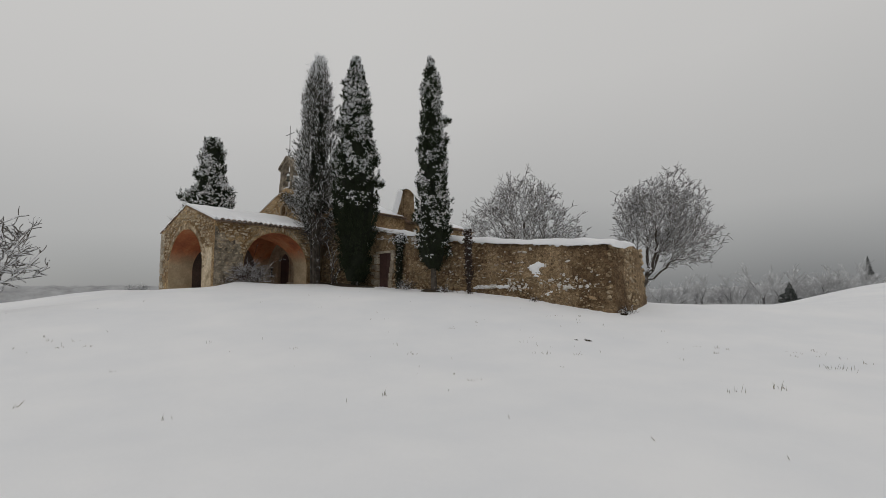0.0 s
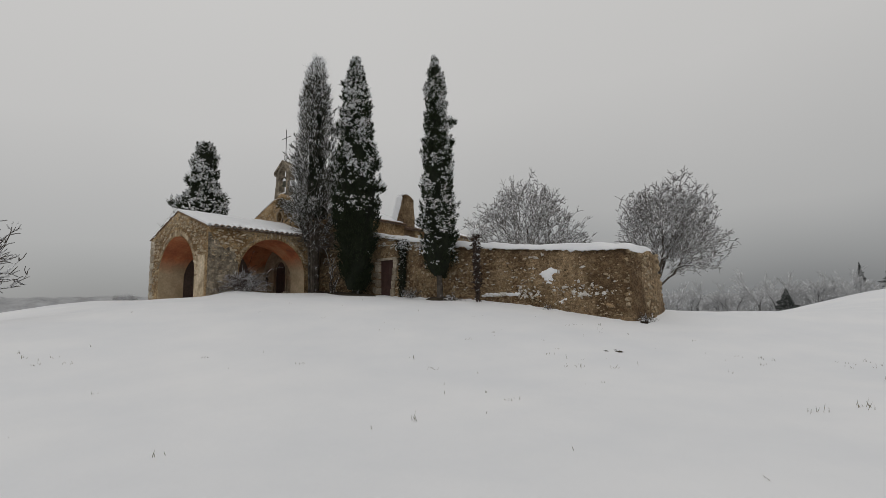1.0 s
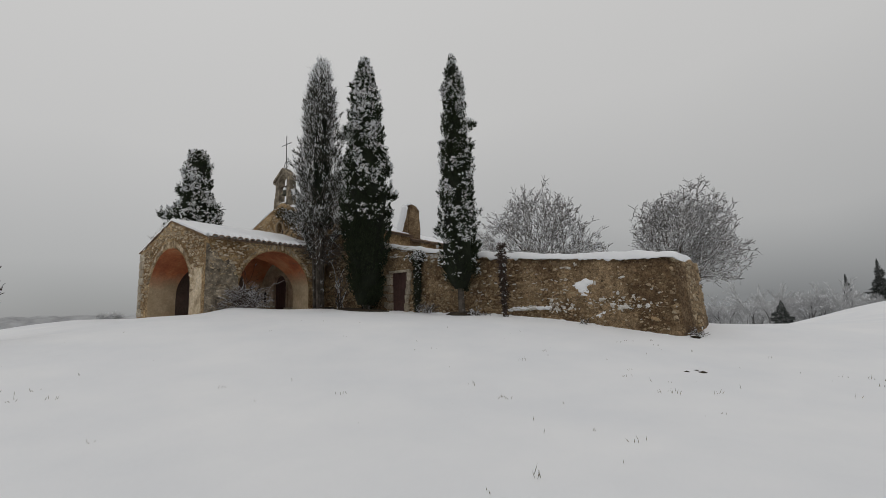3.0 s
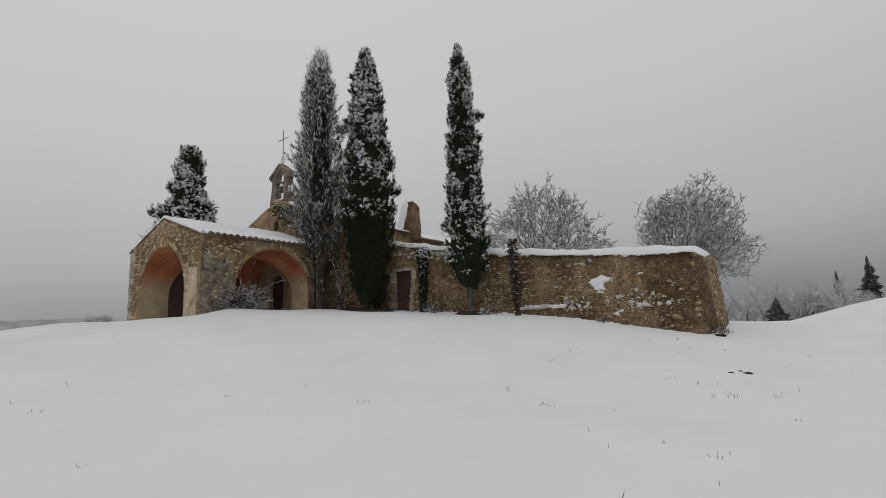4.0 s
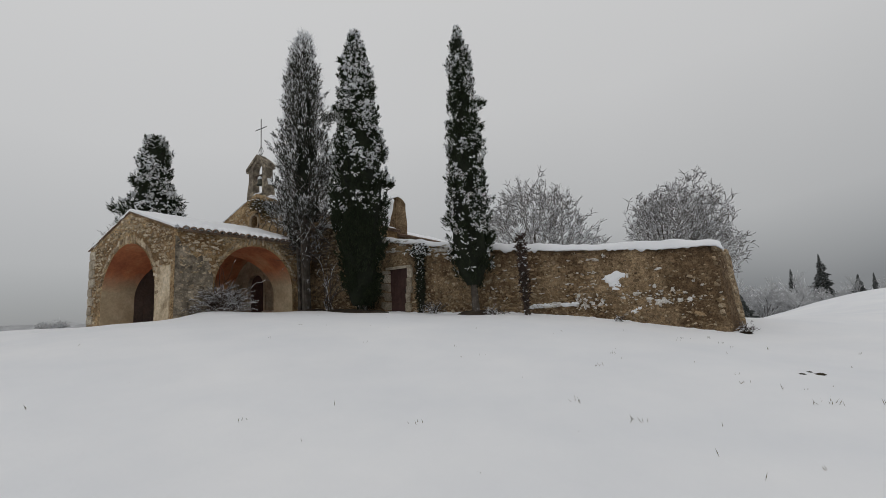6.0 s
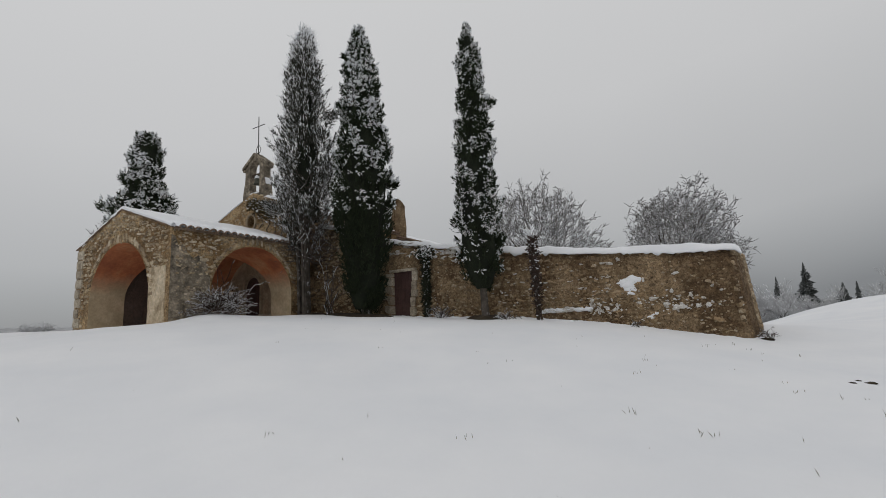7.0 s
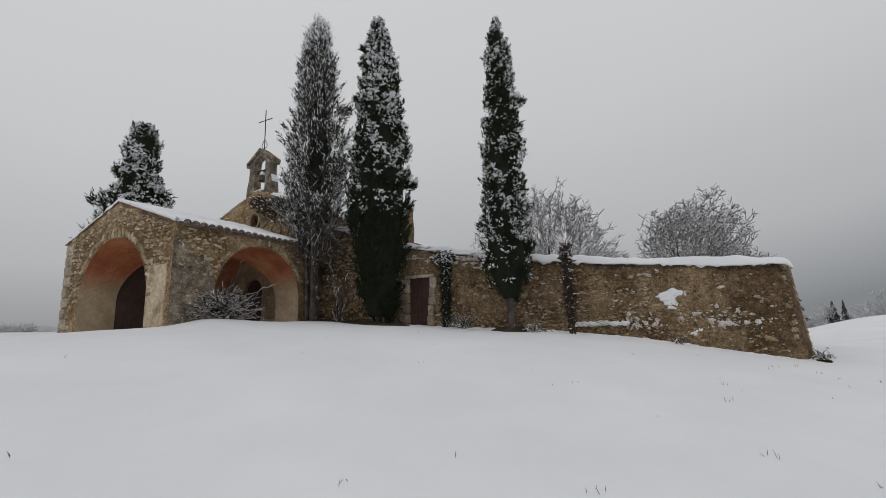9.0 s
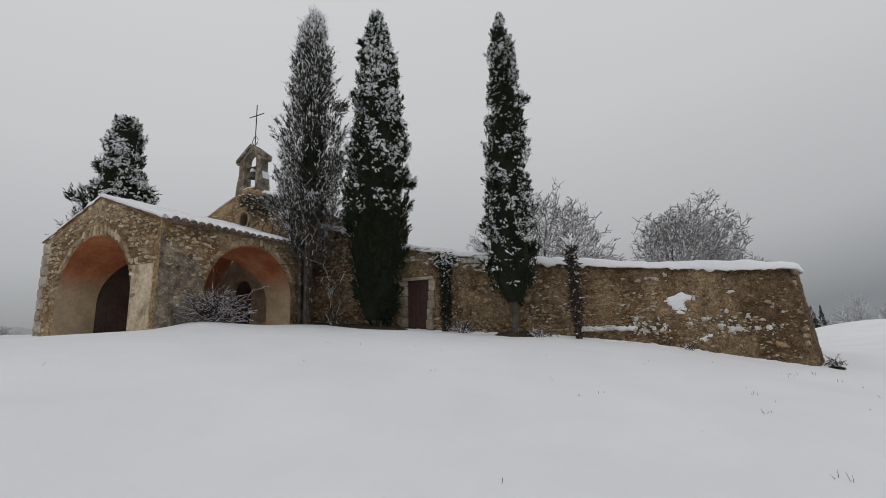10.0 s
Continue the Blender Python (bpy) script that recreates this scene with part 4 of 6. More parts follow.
rng = random.Random(9)
WALL_MESHES = stone_meshes("stone", WALL_STONES)
run = courses(5.9, 23.5, 0.9, 7.0, wall_free, lambda u, z: ((wall_x(u, z) + 0.05 * noise.noise(Vector((wall_x(u, z), u, z)) * 1.1), u, z), (-1, -0.1, 0.15)), -1, 0.09, 0.2, 0.95)
run.sort(key=lambda m: m.translation.y)
lay_stones(run, garden_wall, WALL_MESHES, WALL_STONES_ISLE, 300, "small ochre field stones")
end_spots = []
for k in range(420):
    z = rng.uniform(0.9, 4.0)
    kz = (z - 0.3) / 3.84
    flare = 0.3 * (1 - kz) ** 1.1
    t = rng.random()
    x, y = wall_x(5.95, z) + 0.05 + 3.2 * t, 5.78 - 0.4 * flare - (0.42 + 0.75 * flare) * min(1.0, 2.1 * t) ** 0.6
    end_spots.append(basis((x + 0.02, y + 0.02, z), (-0.6 + 0.3 * t, -1, 0.12), (rng.uniform(0.14, 0.34), 0.1, rng.uniform(0.1, 0.2)), rng.uniform(-0.3, 0.3)))
lay_stones(end_spots, garden_wall, WALL_MESHES, WALL_STONES_ISLE, 0, "small stones in the wall end")

# snow caught on the face
heap = Heap()


def splat(y, z, ry, rz, depth, n=13):
    """Ragged cushions of snow, several overlapping, stuck to the face."""
    for c in range(4 if ry > 0.12 else 2):
        yy, zz = y + rng.gauss(0, 0.3) * ry, z + rng.gauss(0, 0.3) * rz
        k1 = rng.uniform(0.45, 0.8)
        m = np.array(basis((wall_x(yy, zz) + 0.012, yy, zz), (-1, -0.1, 0.15), (ry * k1, depth * rng.uniform(0.6, 1.0), rz * k1 * rng.uniform(0.8, 1.2)), rng.uniform(-0.4, 0.4)))
        v = [(0.0, 1.0, 0.0)]
        seed = rng.uniform(0, 50)
        for share, rise in ((0.5, 0.85), (0.85, 0.45), (1.0, -0.3)):
            for k in range(n):
                a = 2 * math.pi * k / n
                w = share * (1 + 0.4 * noise.noise(Vector((1.3 * math.cos(a), 1.3 * math.sin(a), seed))) + 0.5 * noise.noise(Vector((3.7 * math.cos(a), 3.7 * math.sin(a), seed))))
                v.append((w * math.cos(a), rise + 0.5 * noise.noise(Vector((4 * w * math.cos(a), 4 * w * math.sin(a), seed))), w * math.sin(a)))
        f = [(0, 1 + (k + 1) % n, 1 + k) for k in range(n)]
        for base in (1, 1 + n):
            for k in range(n):
                q, t = base + k, base + (k + 1) % n
                f += [(q, t, t + n), (q, t + n, q + n)]
        heap.add(np.array(v) @ m[:3, :3].T + m[:3, 3], f)


# the one broad patch, its smaller neighbour and the scattered loads on single stones
crust = heap
heap = Heap()
splat(8.99, 3.2, 0.36, 0.18, 0.07)
splat(9.02, 3.22, 0.36, 0.2, 0.08)
splat(8.95, 3.16, 0.34, 0.2, 0.08)
splat(9.08, 3.16, 0.26, 0.17, 0.08)
splat(9.0, 3.2, 0.3, 0.2, 0.09)
splat(8.92, 2.84, 0.15, 0.1, 0.06)
splat(8.28, 1.98, 0.17, 0.15, 0.07)
for k in range(30):
    splat(rng.uniform(10.4, 12.2), 2.33 + rng.gauss(0, 0.02), rng.uniform(0.12, 0.24), rng.uniform(0.05, 0.08), 0.12, 11)
tagged(part("clinging_snow", heap.mesh("clinging_snow", SNOW, True), garden_wall, "clean pads of snow on the wall face"), kind="stuff")
heap = crust
for y, z, ry, rz in ((8.53, 3.27, 0.09, 0.14), (7.43, 3.4, 0.2, 0.08), (9.64, 3.97, 0.26, 0.06), (9.35, 4.13, 0.1, 0.09), (8.72, 2.47, 0.14, 0.1), (8.28, 2.57, 0.25, 0.12), (8.28, 1.98, 0.19, 0.15),
                     (7.05, 2.64, 0.1, 0.13), (6.71, 2.55, 0.12, 0.07), (7.64, 2.79, 0.1, 0.14), (7.45, 2.25, 0.24, 0.11), (7.85, 2.33, 0.18, 0.11), (6.86, 2.24, 0.12, 0.13), (6.55, 2.26, 0.15, 0.1), (6.4, 2.87, 0.07, 0.1)):
    splat(y, z, ry * 0.8, rz * 0.85, 0.06)
for k in range(55):
    y = rng.gauss(7.5, 0.8)
    splat(y, 2.42 + 0.1 * (y - 7.5) + rng.gauss(0, 0.22), rng.uniform(0.025, 0.075), rng.uniform(0.02, 0.05), 0.04, 9)
# a ledge of snow low on the face, breaking up into loaded stones
for k in range(10):
    splat(rng.uniform(10.35, 12.2), 2.33 + rng.gauss(0, 0.02), rng.uniform(0.14, 0.28), rng.uniform(0.05, 0.08), 0.13, 11)
for k in range(46):
    y = rng.uniform(9.2, 10.4)
    splat(y, 2.36 + rng.gauss(0, 0.16) + 0.1 * (10.0 - abs(y - 9.9)) - 1.0, rng.uniform(0.04, 0.1), rng.uniform(0.035, 0.09), 0.06, 10)
for k in range(70):
    y = rng.uniform(9.5, 14.6)
    splat(y, rng.choice((2.75, 3.0, 3.2, 3.5, 3.85, 4.0)) + rng.gauss(0, 0.05), rng.uniform(0.04, 0.13), rng.uniform(0.015, 0.035), 0.05, 9)
for k in range(40):
    y = rng.uniform(5.95, 17.5)
    splat(y, on_ground(18.3, y) + rng.uniform(0.15, 1.9), rng.uniform(0.03, 0.08), rng.uniform(0.015, 0.04), 0.05, 8)
for k in range(80):
    y = rng.uniform(15.6, 21.5)
    splat(y, wall_top(y) - rng.uniform(-0.05, 0.55), rng.uniform(0.1, 0.28), rng.uniform(0.03, 0.07), 0.1, 10)
tagged(part("clinging_snow", heap.mesh("clinging_snow", CRUST, False), garden_wall, "wet snow stuck to the stones"), kind="stuff")


def wall_chip(r):
    y, z = r.uniform(5.9, 23.4), r.uniform(0.9, 7.2)
    if z > wall_top(y) - 0.06 or z < on_ground(wall_x(y, z), y) - 0.05 or (DOOR_Y0 - 0.35 < y < DOOR_Y1 + 0.45 and z < DOOR_TOP + 0.15):
        return None
    low = on_ground(wall_x(y, z), y)
    if y < 15 and (z - low) / (wall_top(y) - low) > 0.5 + 0.3 * noise.noise(Vector((y * 0.6, z, 9.0))) and r.random() < 0.6:
        return None
    x = wall_x(y, z)
    p = Vector((x, y, z))
    return (x + 0.05 * noise.noise(p * 1.1) + 0.02, y, z), (-1, -0.1, 0.15)


gravel("chip_fill", 9500, wall_chip, WALL_STONES_ISLE, garden_wall, "small chips of stone in the render", 5, 0.035, 0.13)


# snow banked against the foot of the wall
bank = Heap()
for k in range(260):
    y = rng.uniform(5.6, 23.0)
    x = wall_x(y, on_ground(18, y)) - rng.uniform(-0.02, 0.3)
    s = min(0.12, rng.lognormvariate(-2.5, 0.5))
    v, f = LUMPS[k % 5]
    bank.add(v * np.array([s * 1.2, s * rng.uniform(1.2, 2.2), s * rng.uniform(0.45, 0.8)]) + np.array([x, y, on_ground(x, y) - 0.03]), f)
tagged(part("snow_bank", bank.mesh("snow_bank", SNOW, True), garden_wall, "uneven snow banked at the wall foot"), kind="stuff")


# ---- cypresses ----
def spindle(base, tip, w):
    """A slender four-sided spray of leaf: 8 triangles."""
    d = tip - base
    n = len(base)
    w = np.asarray(w, float)[:, None]
    ref = np.tile(np.array([[0.0, 0.0, 1.0]]), (n, 1))
    a = np.cross(d, ref + 0.3 * np.random.rand(n, 3))
    a /= np.linalg.norm(a, axis=1)[:, None] + 1e-9
    b = np.cross(d, a)
    b /= np.linalg.norm(b, axis=1)[:, None] + 1e-9
    mid = base + d * 0.45
    v = np.stack([base, mid + a * w, mid + b * w, mid - a * w, mid - b * w, tip], 1).reshape(-1, 3)
    t = np.array([(0, 2, 1), (0, 3, 2), (0, 4, 3), (0, 1, 4), (5, 1, 2), (5, 2, 3), (5, 3, 4), (5, 4, 1)])
    f = (np.arange(n)[:, None, None] * 6 + t[None]).reshape(-1, 3)
    return v, f


def profile_radius(h, pts):
    return np.interp(h, [p[0] for p in pts], [p[1] for p in pts])


def cypress(label, foot, tip, pts, count, spray, snow_from, snow_count, snow_size, seed, sparse=False, trunk_r=0.2, crown_from=0.05, lobes=()):
    """A columnar cypress. pts: (height share, radius); lobes: side plumes as (height share, angle, reach, size)."""
    np.random.seed(seed)
    r = random.Random(seed)
    foot, tip = np.array(foot, float), np.array(tip, float)
    H = tip[2] - foot[2]
    tree = thing("cypress", label, "cypress", at=Matrix.Translation(foot))
    axis = (tip - foot)

    def axis_at(h):
        return h[:, None] * axis[None] + (4 * h * (1 - h))[:, None] * np.stack([0.1 * np.sin(h * 7 + seed), 0.1 * np.cos(h * 5 + seed), 0 * h], 1)

    hs = np.linspace(-0.02, 0.97, 14)
    tv, tf = tube(axis_at(hs), np.interp(hs, [0, 0.1, 1], [trunk_r, trunk_r * 0.75, 0.02]), 9)
    part("trunk", mesh_np("trunk", tv, tf, BARK, True), tree, "ribbed grey-brown trunk")
    # closed hull behind the sprays, its near-black colour painting the shade between them
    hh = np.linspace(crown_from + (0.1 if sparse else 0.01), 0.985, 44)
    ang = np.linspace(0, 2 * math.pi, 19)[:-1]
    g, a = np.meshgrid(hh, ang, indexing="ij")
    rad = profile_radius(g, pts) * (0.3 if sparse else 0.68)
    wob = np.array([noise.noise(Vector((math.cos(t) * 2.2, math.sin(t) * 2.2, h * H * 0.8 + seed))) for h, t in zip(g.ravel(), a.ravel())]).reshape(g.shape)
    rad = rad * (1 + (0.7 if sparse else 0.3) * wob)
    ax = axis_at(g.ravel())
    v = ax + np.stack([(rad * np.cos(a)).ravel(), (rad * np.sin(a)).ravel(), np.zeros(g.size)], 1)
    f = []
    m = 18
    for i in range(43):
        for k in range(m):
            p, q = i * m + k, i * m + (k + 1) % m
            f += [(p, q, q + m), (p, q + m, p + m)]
    part("inner_crown", mesh_np("inner_crown", v, f, CYPRESS_CORE, True), tree, "closed inner hull coloured as the crown's deep shade")
    # sprays, gathered in torch-shaped plumes so that the outline is lumpy and notched
    per = 26 if sparse else 44
    n_pl = count // per
    ph = np.clip(crown_from + (1 - crown_from) * np.random.rand(n_pl) ** 0.9, crown_from, 0.975)
    pa = np.random.rand(n_pl) * 2 * math.pi
    bough = np.random.randint(0, 150 if sparse else 230, n_pl)
    bh, ba = np.random.rand(230), np.random.rand(230) * 2 * math.pi
    if sparse:
        ph = np.clip(crown_from + (0.975 - crown_from) * bh[bough] ** 0.9 + np.random.normal(0, 0.022, n_pl), crown_from, 0.98)
        pa = ba[bough] + np.random.normal(0, 0.3, n_pl)
    else:
        tie = np.random.rand(n_pl) < 0.6
        ph = np.where(tie, np.clip(crown_from + (0.97 - crown_from) * bh[bough] ** 0.9 + np.random.normal(0, 0.008, n_pl), crown_from, 0.975), ph)
        pa = np.where(tie, ba[bough] + np.random.normal(0, 0.22, n_pl), pa)
    jut = np.random.normal(0, 0.11, 230)[bough]
    push = (np.random.normal(0.93, 0.07 if not sparse else 0.1, n_pl) + jut) * (1 - (0.6 if sparse else 0.25) * np.random.rand(n_pl) ** (1.3 if sparse else 2.5))
    pout = np.stack([np.cos(pa), np.sin(pa), 0 * pa], 1)
    pbase = axis_at(ph) + pout * (profile_radius(ph, pts) * push * 0.86)[:, None]
    small = np.interp(ph, [0, 0.3, 0.8, 0.94, 1], [0.9, 1.0, 0.85, 0.5, 0.25])
    plen = spray * np.random.uniform(1.5, 2.6, n_pl) * small * (1.2 if sparse else 1.0)
    pway = pout * np.random.uniform(0.25 if sparse else 0.15, 0.8 if sparse else 0.6, n_pl)[:, None] + np.array([[0, 0, 1.0]]) + np.random.normal(0, 0.12, (n_pl, 3))
    pway /= np.linalg.norm(pway, axis=1)[:, None]
    k = np.repeat(np.arange(n_pl), per)
    t = np.random.rand(len(k)) ** 0.8
    belly = (0.26 * spray * np.clip(1.4 * small, 0, 1) + 0.1 * plen)[k] * np.sqrt(np.clip(1.02 - t, 0, 1)) if not sparse else (0.1 * plen)[k] * (1.15 - t)
    base = pbase[k] + pway[k] * (plen[k] * (t - 0.25))[:, None] + np.random.normal(0, 0.62, (len(k), 3)) * belly[:, None]
    length = spray * np.random.uniform(0.32, 0.75, len(k)) * small[k]
    way = pway[k] + pout[k] * 0.12 + np.random.normal(0, 0.38 if sparse else 0.3, (len(k), 3))
    way /= np.linalg.norm(way, axis=1)[:, None]
    tips = base + way * length[:, None]
    extra_v, extra_f = spindle(base, tips, (0.09 if not sparse else 0.085) * length + 0.003)
    heap = Heap()
    heap.add(extra_v, extra_f)
    heads = [tips]
    for lh, la, reach, size in lobes:
        n = 260
        c = axis_at(np.array([lh]))[0] + np.array([math.cos(la), math.sin(la), 0]) * (float(profile_radius(lh, pts)) * 0.7)
        t = np.random.rand(n)
        d = np.array([math.cos(la), math.sin(la), 0.15])
        bb = c + d * (reach * t)[:, None] + np.random.normal(0, size, (n, 3)) * (1 - 0.6 * t)[:, None]
        ww = d * 0.7 + np.array([0, 0, 0.5]) + np.random.normal(0, 0.35, (n, 3))
        ll = spray * (0.5 + 0.6 * np.random.rand(n))
        tt = bb + ww / np.linalg.norm(ww, axis=1)[:, None] * ll[:, None]
        heap.add(*spindle(bb, tt, 0.075 * ll))
        heads.append(tt)
    part("foliage", heap.mesh("foliage", FROSTED if sparse else CYPRESS), tree, "fine upright sprays of dark scale leaf")
    if snow_count:
        streak = Heap()
        if sparse:
            pick = np.random.choice(n_pl, 4800)
            u = np.random.rand(4800)
            b0 = pbase[pick] + pway[pick] * (plen[pick] * u)[:, None] + np.random.normal(0, 0.045, (4800, 3)) + pout[pick] * 0.03
            streak.add(*spindle(b0, b0 + (pway[pick] + np.random.normal(0, 0.4, (4800, 3))) * np.random.uniform(0.08, 0.24, (4800, 1)), np.random.uniform(0.012, 0.026, 4800)))
        allt = np.concatenate(heads)
        rel = allt[:, 2] / H
        weight = np.clip((rel - snow_from) / 0.2, 0.003, 1.0) * np.interp(rel, [0, 0.7, 1], [1.0, 0.95, 0.75])
        lump = np.array([noise.noise(Vector(q) * 1.3 + Vector((seed, 0, 0))) + 0.6 * noise.noise(Vector(q) * 3.1 + Vector((0, seed, 0))) for q in allt])
        weight = weight * np.clip(0.5 + 1.6 * lump, 0.05, 1.2)
        idx = np.random.choice(len(allt), snow_count, p=weight / weight.sum())
        at0 = allt[idx]
        o = at0 - axis_at(np.clip(rel[idx], 0, 1))
        o[:, 2] = 0
        o /= np.linalg.norm(o, axis=1)[:, None] + 1e-6
        side = np.stack([-o[:, 1], o[:, 0], 0 * o[:, 0]], 1)
        # each load is a handful of small rounded fingers drooping over the head of a spray
        top_thin = np.interp(rel[idx], [0, 0.85, 1], [1.0, 0.9, 0.65])
        for i in range(snow_count):
            load_size = snow_size * min(1.9, r.lognormvariate(0.0, 0.35)) * top_thin[i]
            mid = at0[i] - o[i] * 0.6 * load_size
            for c in range(r.randrange(3, 7)):
                fan, droop = r.gauss(0, 0.8), r.uniform(-1.0, 0.5)
                way = o[i] * r.uniform(0.25, 0.7) + side[i] * fan + np.array([0, 0, droop])
                way /= np.linalg.norm(way)
                across = np.cross(way, np.array([0.3, 0.2, 1.0]))
                across /= np.linalg.norm(across) + 1e-9
                m = np.stack([across * r.uniform(0.26, 0.42), way * r.uniform(0.6, 1.15), np.cross(across, way) * r.uniform(0.22, 0.36)], 1) * load_size
                v, f = SMALL[r.randrange(8)]
                streak.add(v @ m.T + mid + side[i] * (fan * load_size * 0.75) + way * (0.5 * load_size) + np.array([0, 0, r.gauss(0, 0.5) * load_size]), f)
        tagged(part("snow_load", streak.mesh("snow_load", SNOW, True), tree, "clods of wet snow"), kind="stuff")
    return tree


G = on_ground
cypress("tall slender cypress with snowy tufts on a bare stem", (17.3, 14.15, G(17.3, 14.15) - 0.05), (17.40, 14.33, 14.95),
        [(0.07, 0.1), (0.1, 0.42), (0.15, 0.8), (0.21, 0.92), (0.35, 0.86), (0.55, 0.74), (0.75, 0.56), (0.9, 0.34), (0.97, 0.17), (1, 0.04)], 30000, 0.27, 0.1, 2500, 0.06, 11, crown_from=0.085, trunk_r=0.17,
        lobes=[(0.70, -0.9, 0.5, 0.12), (0.62, -0.8, 0.25, 0.12), (0.24, -1.2, 0.25, 0.12), (0.3, 2.2, 0.25, 0.14)])
cypress("broad dark cypress with heavy snow on its upper half", (16.6, 19.6, G(16.6, 19.6) - 0.05), (16.75, 19.8, 16.75),
        [(0.0, 0.45), (0.05, 0.72), (0.12, 0.95), (0.22, 1.24), (0.34, 1.38), (0.5, 1.2), (0.68, 0.9), (0.83, 0.6), (0.92, 0.34), (0.97, 0.16), (1, 0.04)], 56000, 0.31, 0.29, 2300, 0.092, 12, crown_from=0.015, trunk_r=0.24,
        lobes=[(0.42, -0.75, 0.6, 0.14), (0.52, -0.6, 0.4, 0.16), (0.68, 2.4, 0.35, 0.1), (0.86, 2.4, 0.3, 0.1)])
old = cypress("tall half-bare cypress with frosted grey twigs", (16.3, 23.0, G(16.3, 23.0) - 0.05), (16.55, 23.3, 17.85),
        [(0.2, 0.5), (0.28, 1.45), (0.4, 1.58), (0.55, 1.4), (0.7, 1.1), (0.85, 0.68), (0.93, 0.36), (0.97, 0.18), (1, 0.05)], 38000, 0.34, 0.2, 700, 0.05, 13, sparse=True, crown_from=0.2, trunk_r=0.26,
        lobes=[(0.66, -0.8, 0.6, 0.2), (0.31, -0.8, 1.0, 0.25), (0.33, 2.6, 0.8, 0.25)])
cypress("broken-topped cypress behind the porch, laden with snow", (15.6, 36.6, G(15.6, 36.6) - 0.1), (15.6, 36.8, 15.25),
        [(0.0, 1.3), (0.4, 1.8), (0.56, 1.85), (0.64, 1.4), (0.75, 1.0), (0.85, 0.92), (0.95, 0.75), (0.985, 0.45), (1, 0.2)], 22000, 0.38, 0.3, 1250, 0.12, 14, crown_from=0.03, trunk_r=0.25,
        lobes=[(0.585, 2.45, 1.0, 0.3), (0.74, 2.4, 0.45, 0.22), (0.62, -0.7, 0.4, 0.3)])


# ---- bare trees ----
def grow(r, start, way, length, radius, level, out, spec):
    """Branches of branches, gathered as (path, radii, level)."""
    steps = 6 if level < 2 else 4
    path, p, d = [np.array(start, float)], np.array(start, float), np.array(way, float)
    for s in range(steps):
        d = d + np.array([r.gauss(0, 1), r.gauss(0, 1), r.gauss(0, 0.8)]) * spec["wander"] + np.array([0, 0, spec["rise"] * (1 if level < 3 else -0.4)])
        d /= np.linalg.norm(d)
        p = p + d * length / steps
        path.append(p.copy())
    out.append((path, np.linspace(radius, radius * 0.5, steps + 1), level))
    if level >= spec["levels"]:
        return
    kids = spec["kids"][level]
    for k in range(kids):
        t = r.uniform(spec["from"], 1.0) if k else 1.0
        i = min(steps, max(1, int(t * steps)))
        dd = np.array(path[i]) - np.array(path[i - 1])
        dd /= np.linalg.norm(dd)
        turn = np.array([r.gauss(0, 1), r.gauss(0, 1), r.gauss(0, 0.7)])
        turn -= dd * turn.dot(dd)
        turn /= np.linalg.norm(turn) + 1e-9
        spread = r.uniform(*spec["spread"])
        w = dd * math.cos(spread) + turn * math.sin(spread)
        grow(r, path[i], w, length * r.uniform(*spec["shrink"]), radius * (0.62 if k else 0.75), level + 1, out, spec)


def bare_tree(label, foot, stems, height, spec, seed, group="", name="bare_tree"):
    r = random.Random(seed)
    tree = thing(name, label, "tree", at=Matrix.Translation(foot), group=group)
    out = []
    for sx, sy, lean in stems:
        grow(r, (sx, sy, 0), (lean[0], lean[1], 1.0), height * spec["first"], spec["girth"], 0, out, spec)
    trunk, twigs = Heap(), Heap()
    for path, radii, level in out:
        (trunk if level < 2 else twigs).add(*tube(path, np.maximum(radii, spec["thin"]), 7 if level < 2 else 3))
    part("trunk", trunk.mesh("trunk", spec.get("bark", BARK), True), tree)
    part("twig_crown", twigs.mesh("twig_crown", spec.get("twig", TWIG), False), tree, "tangle of snow-lined twigs")
    return tree


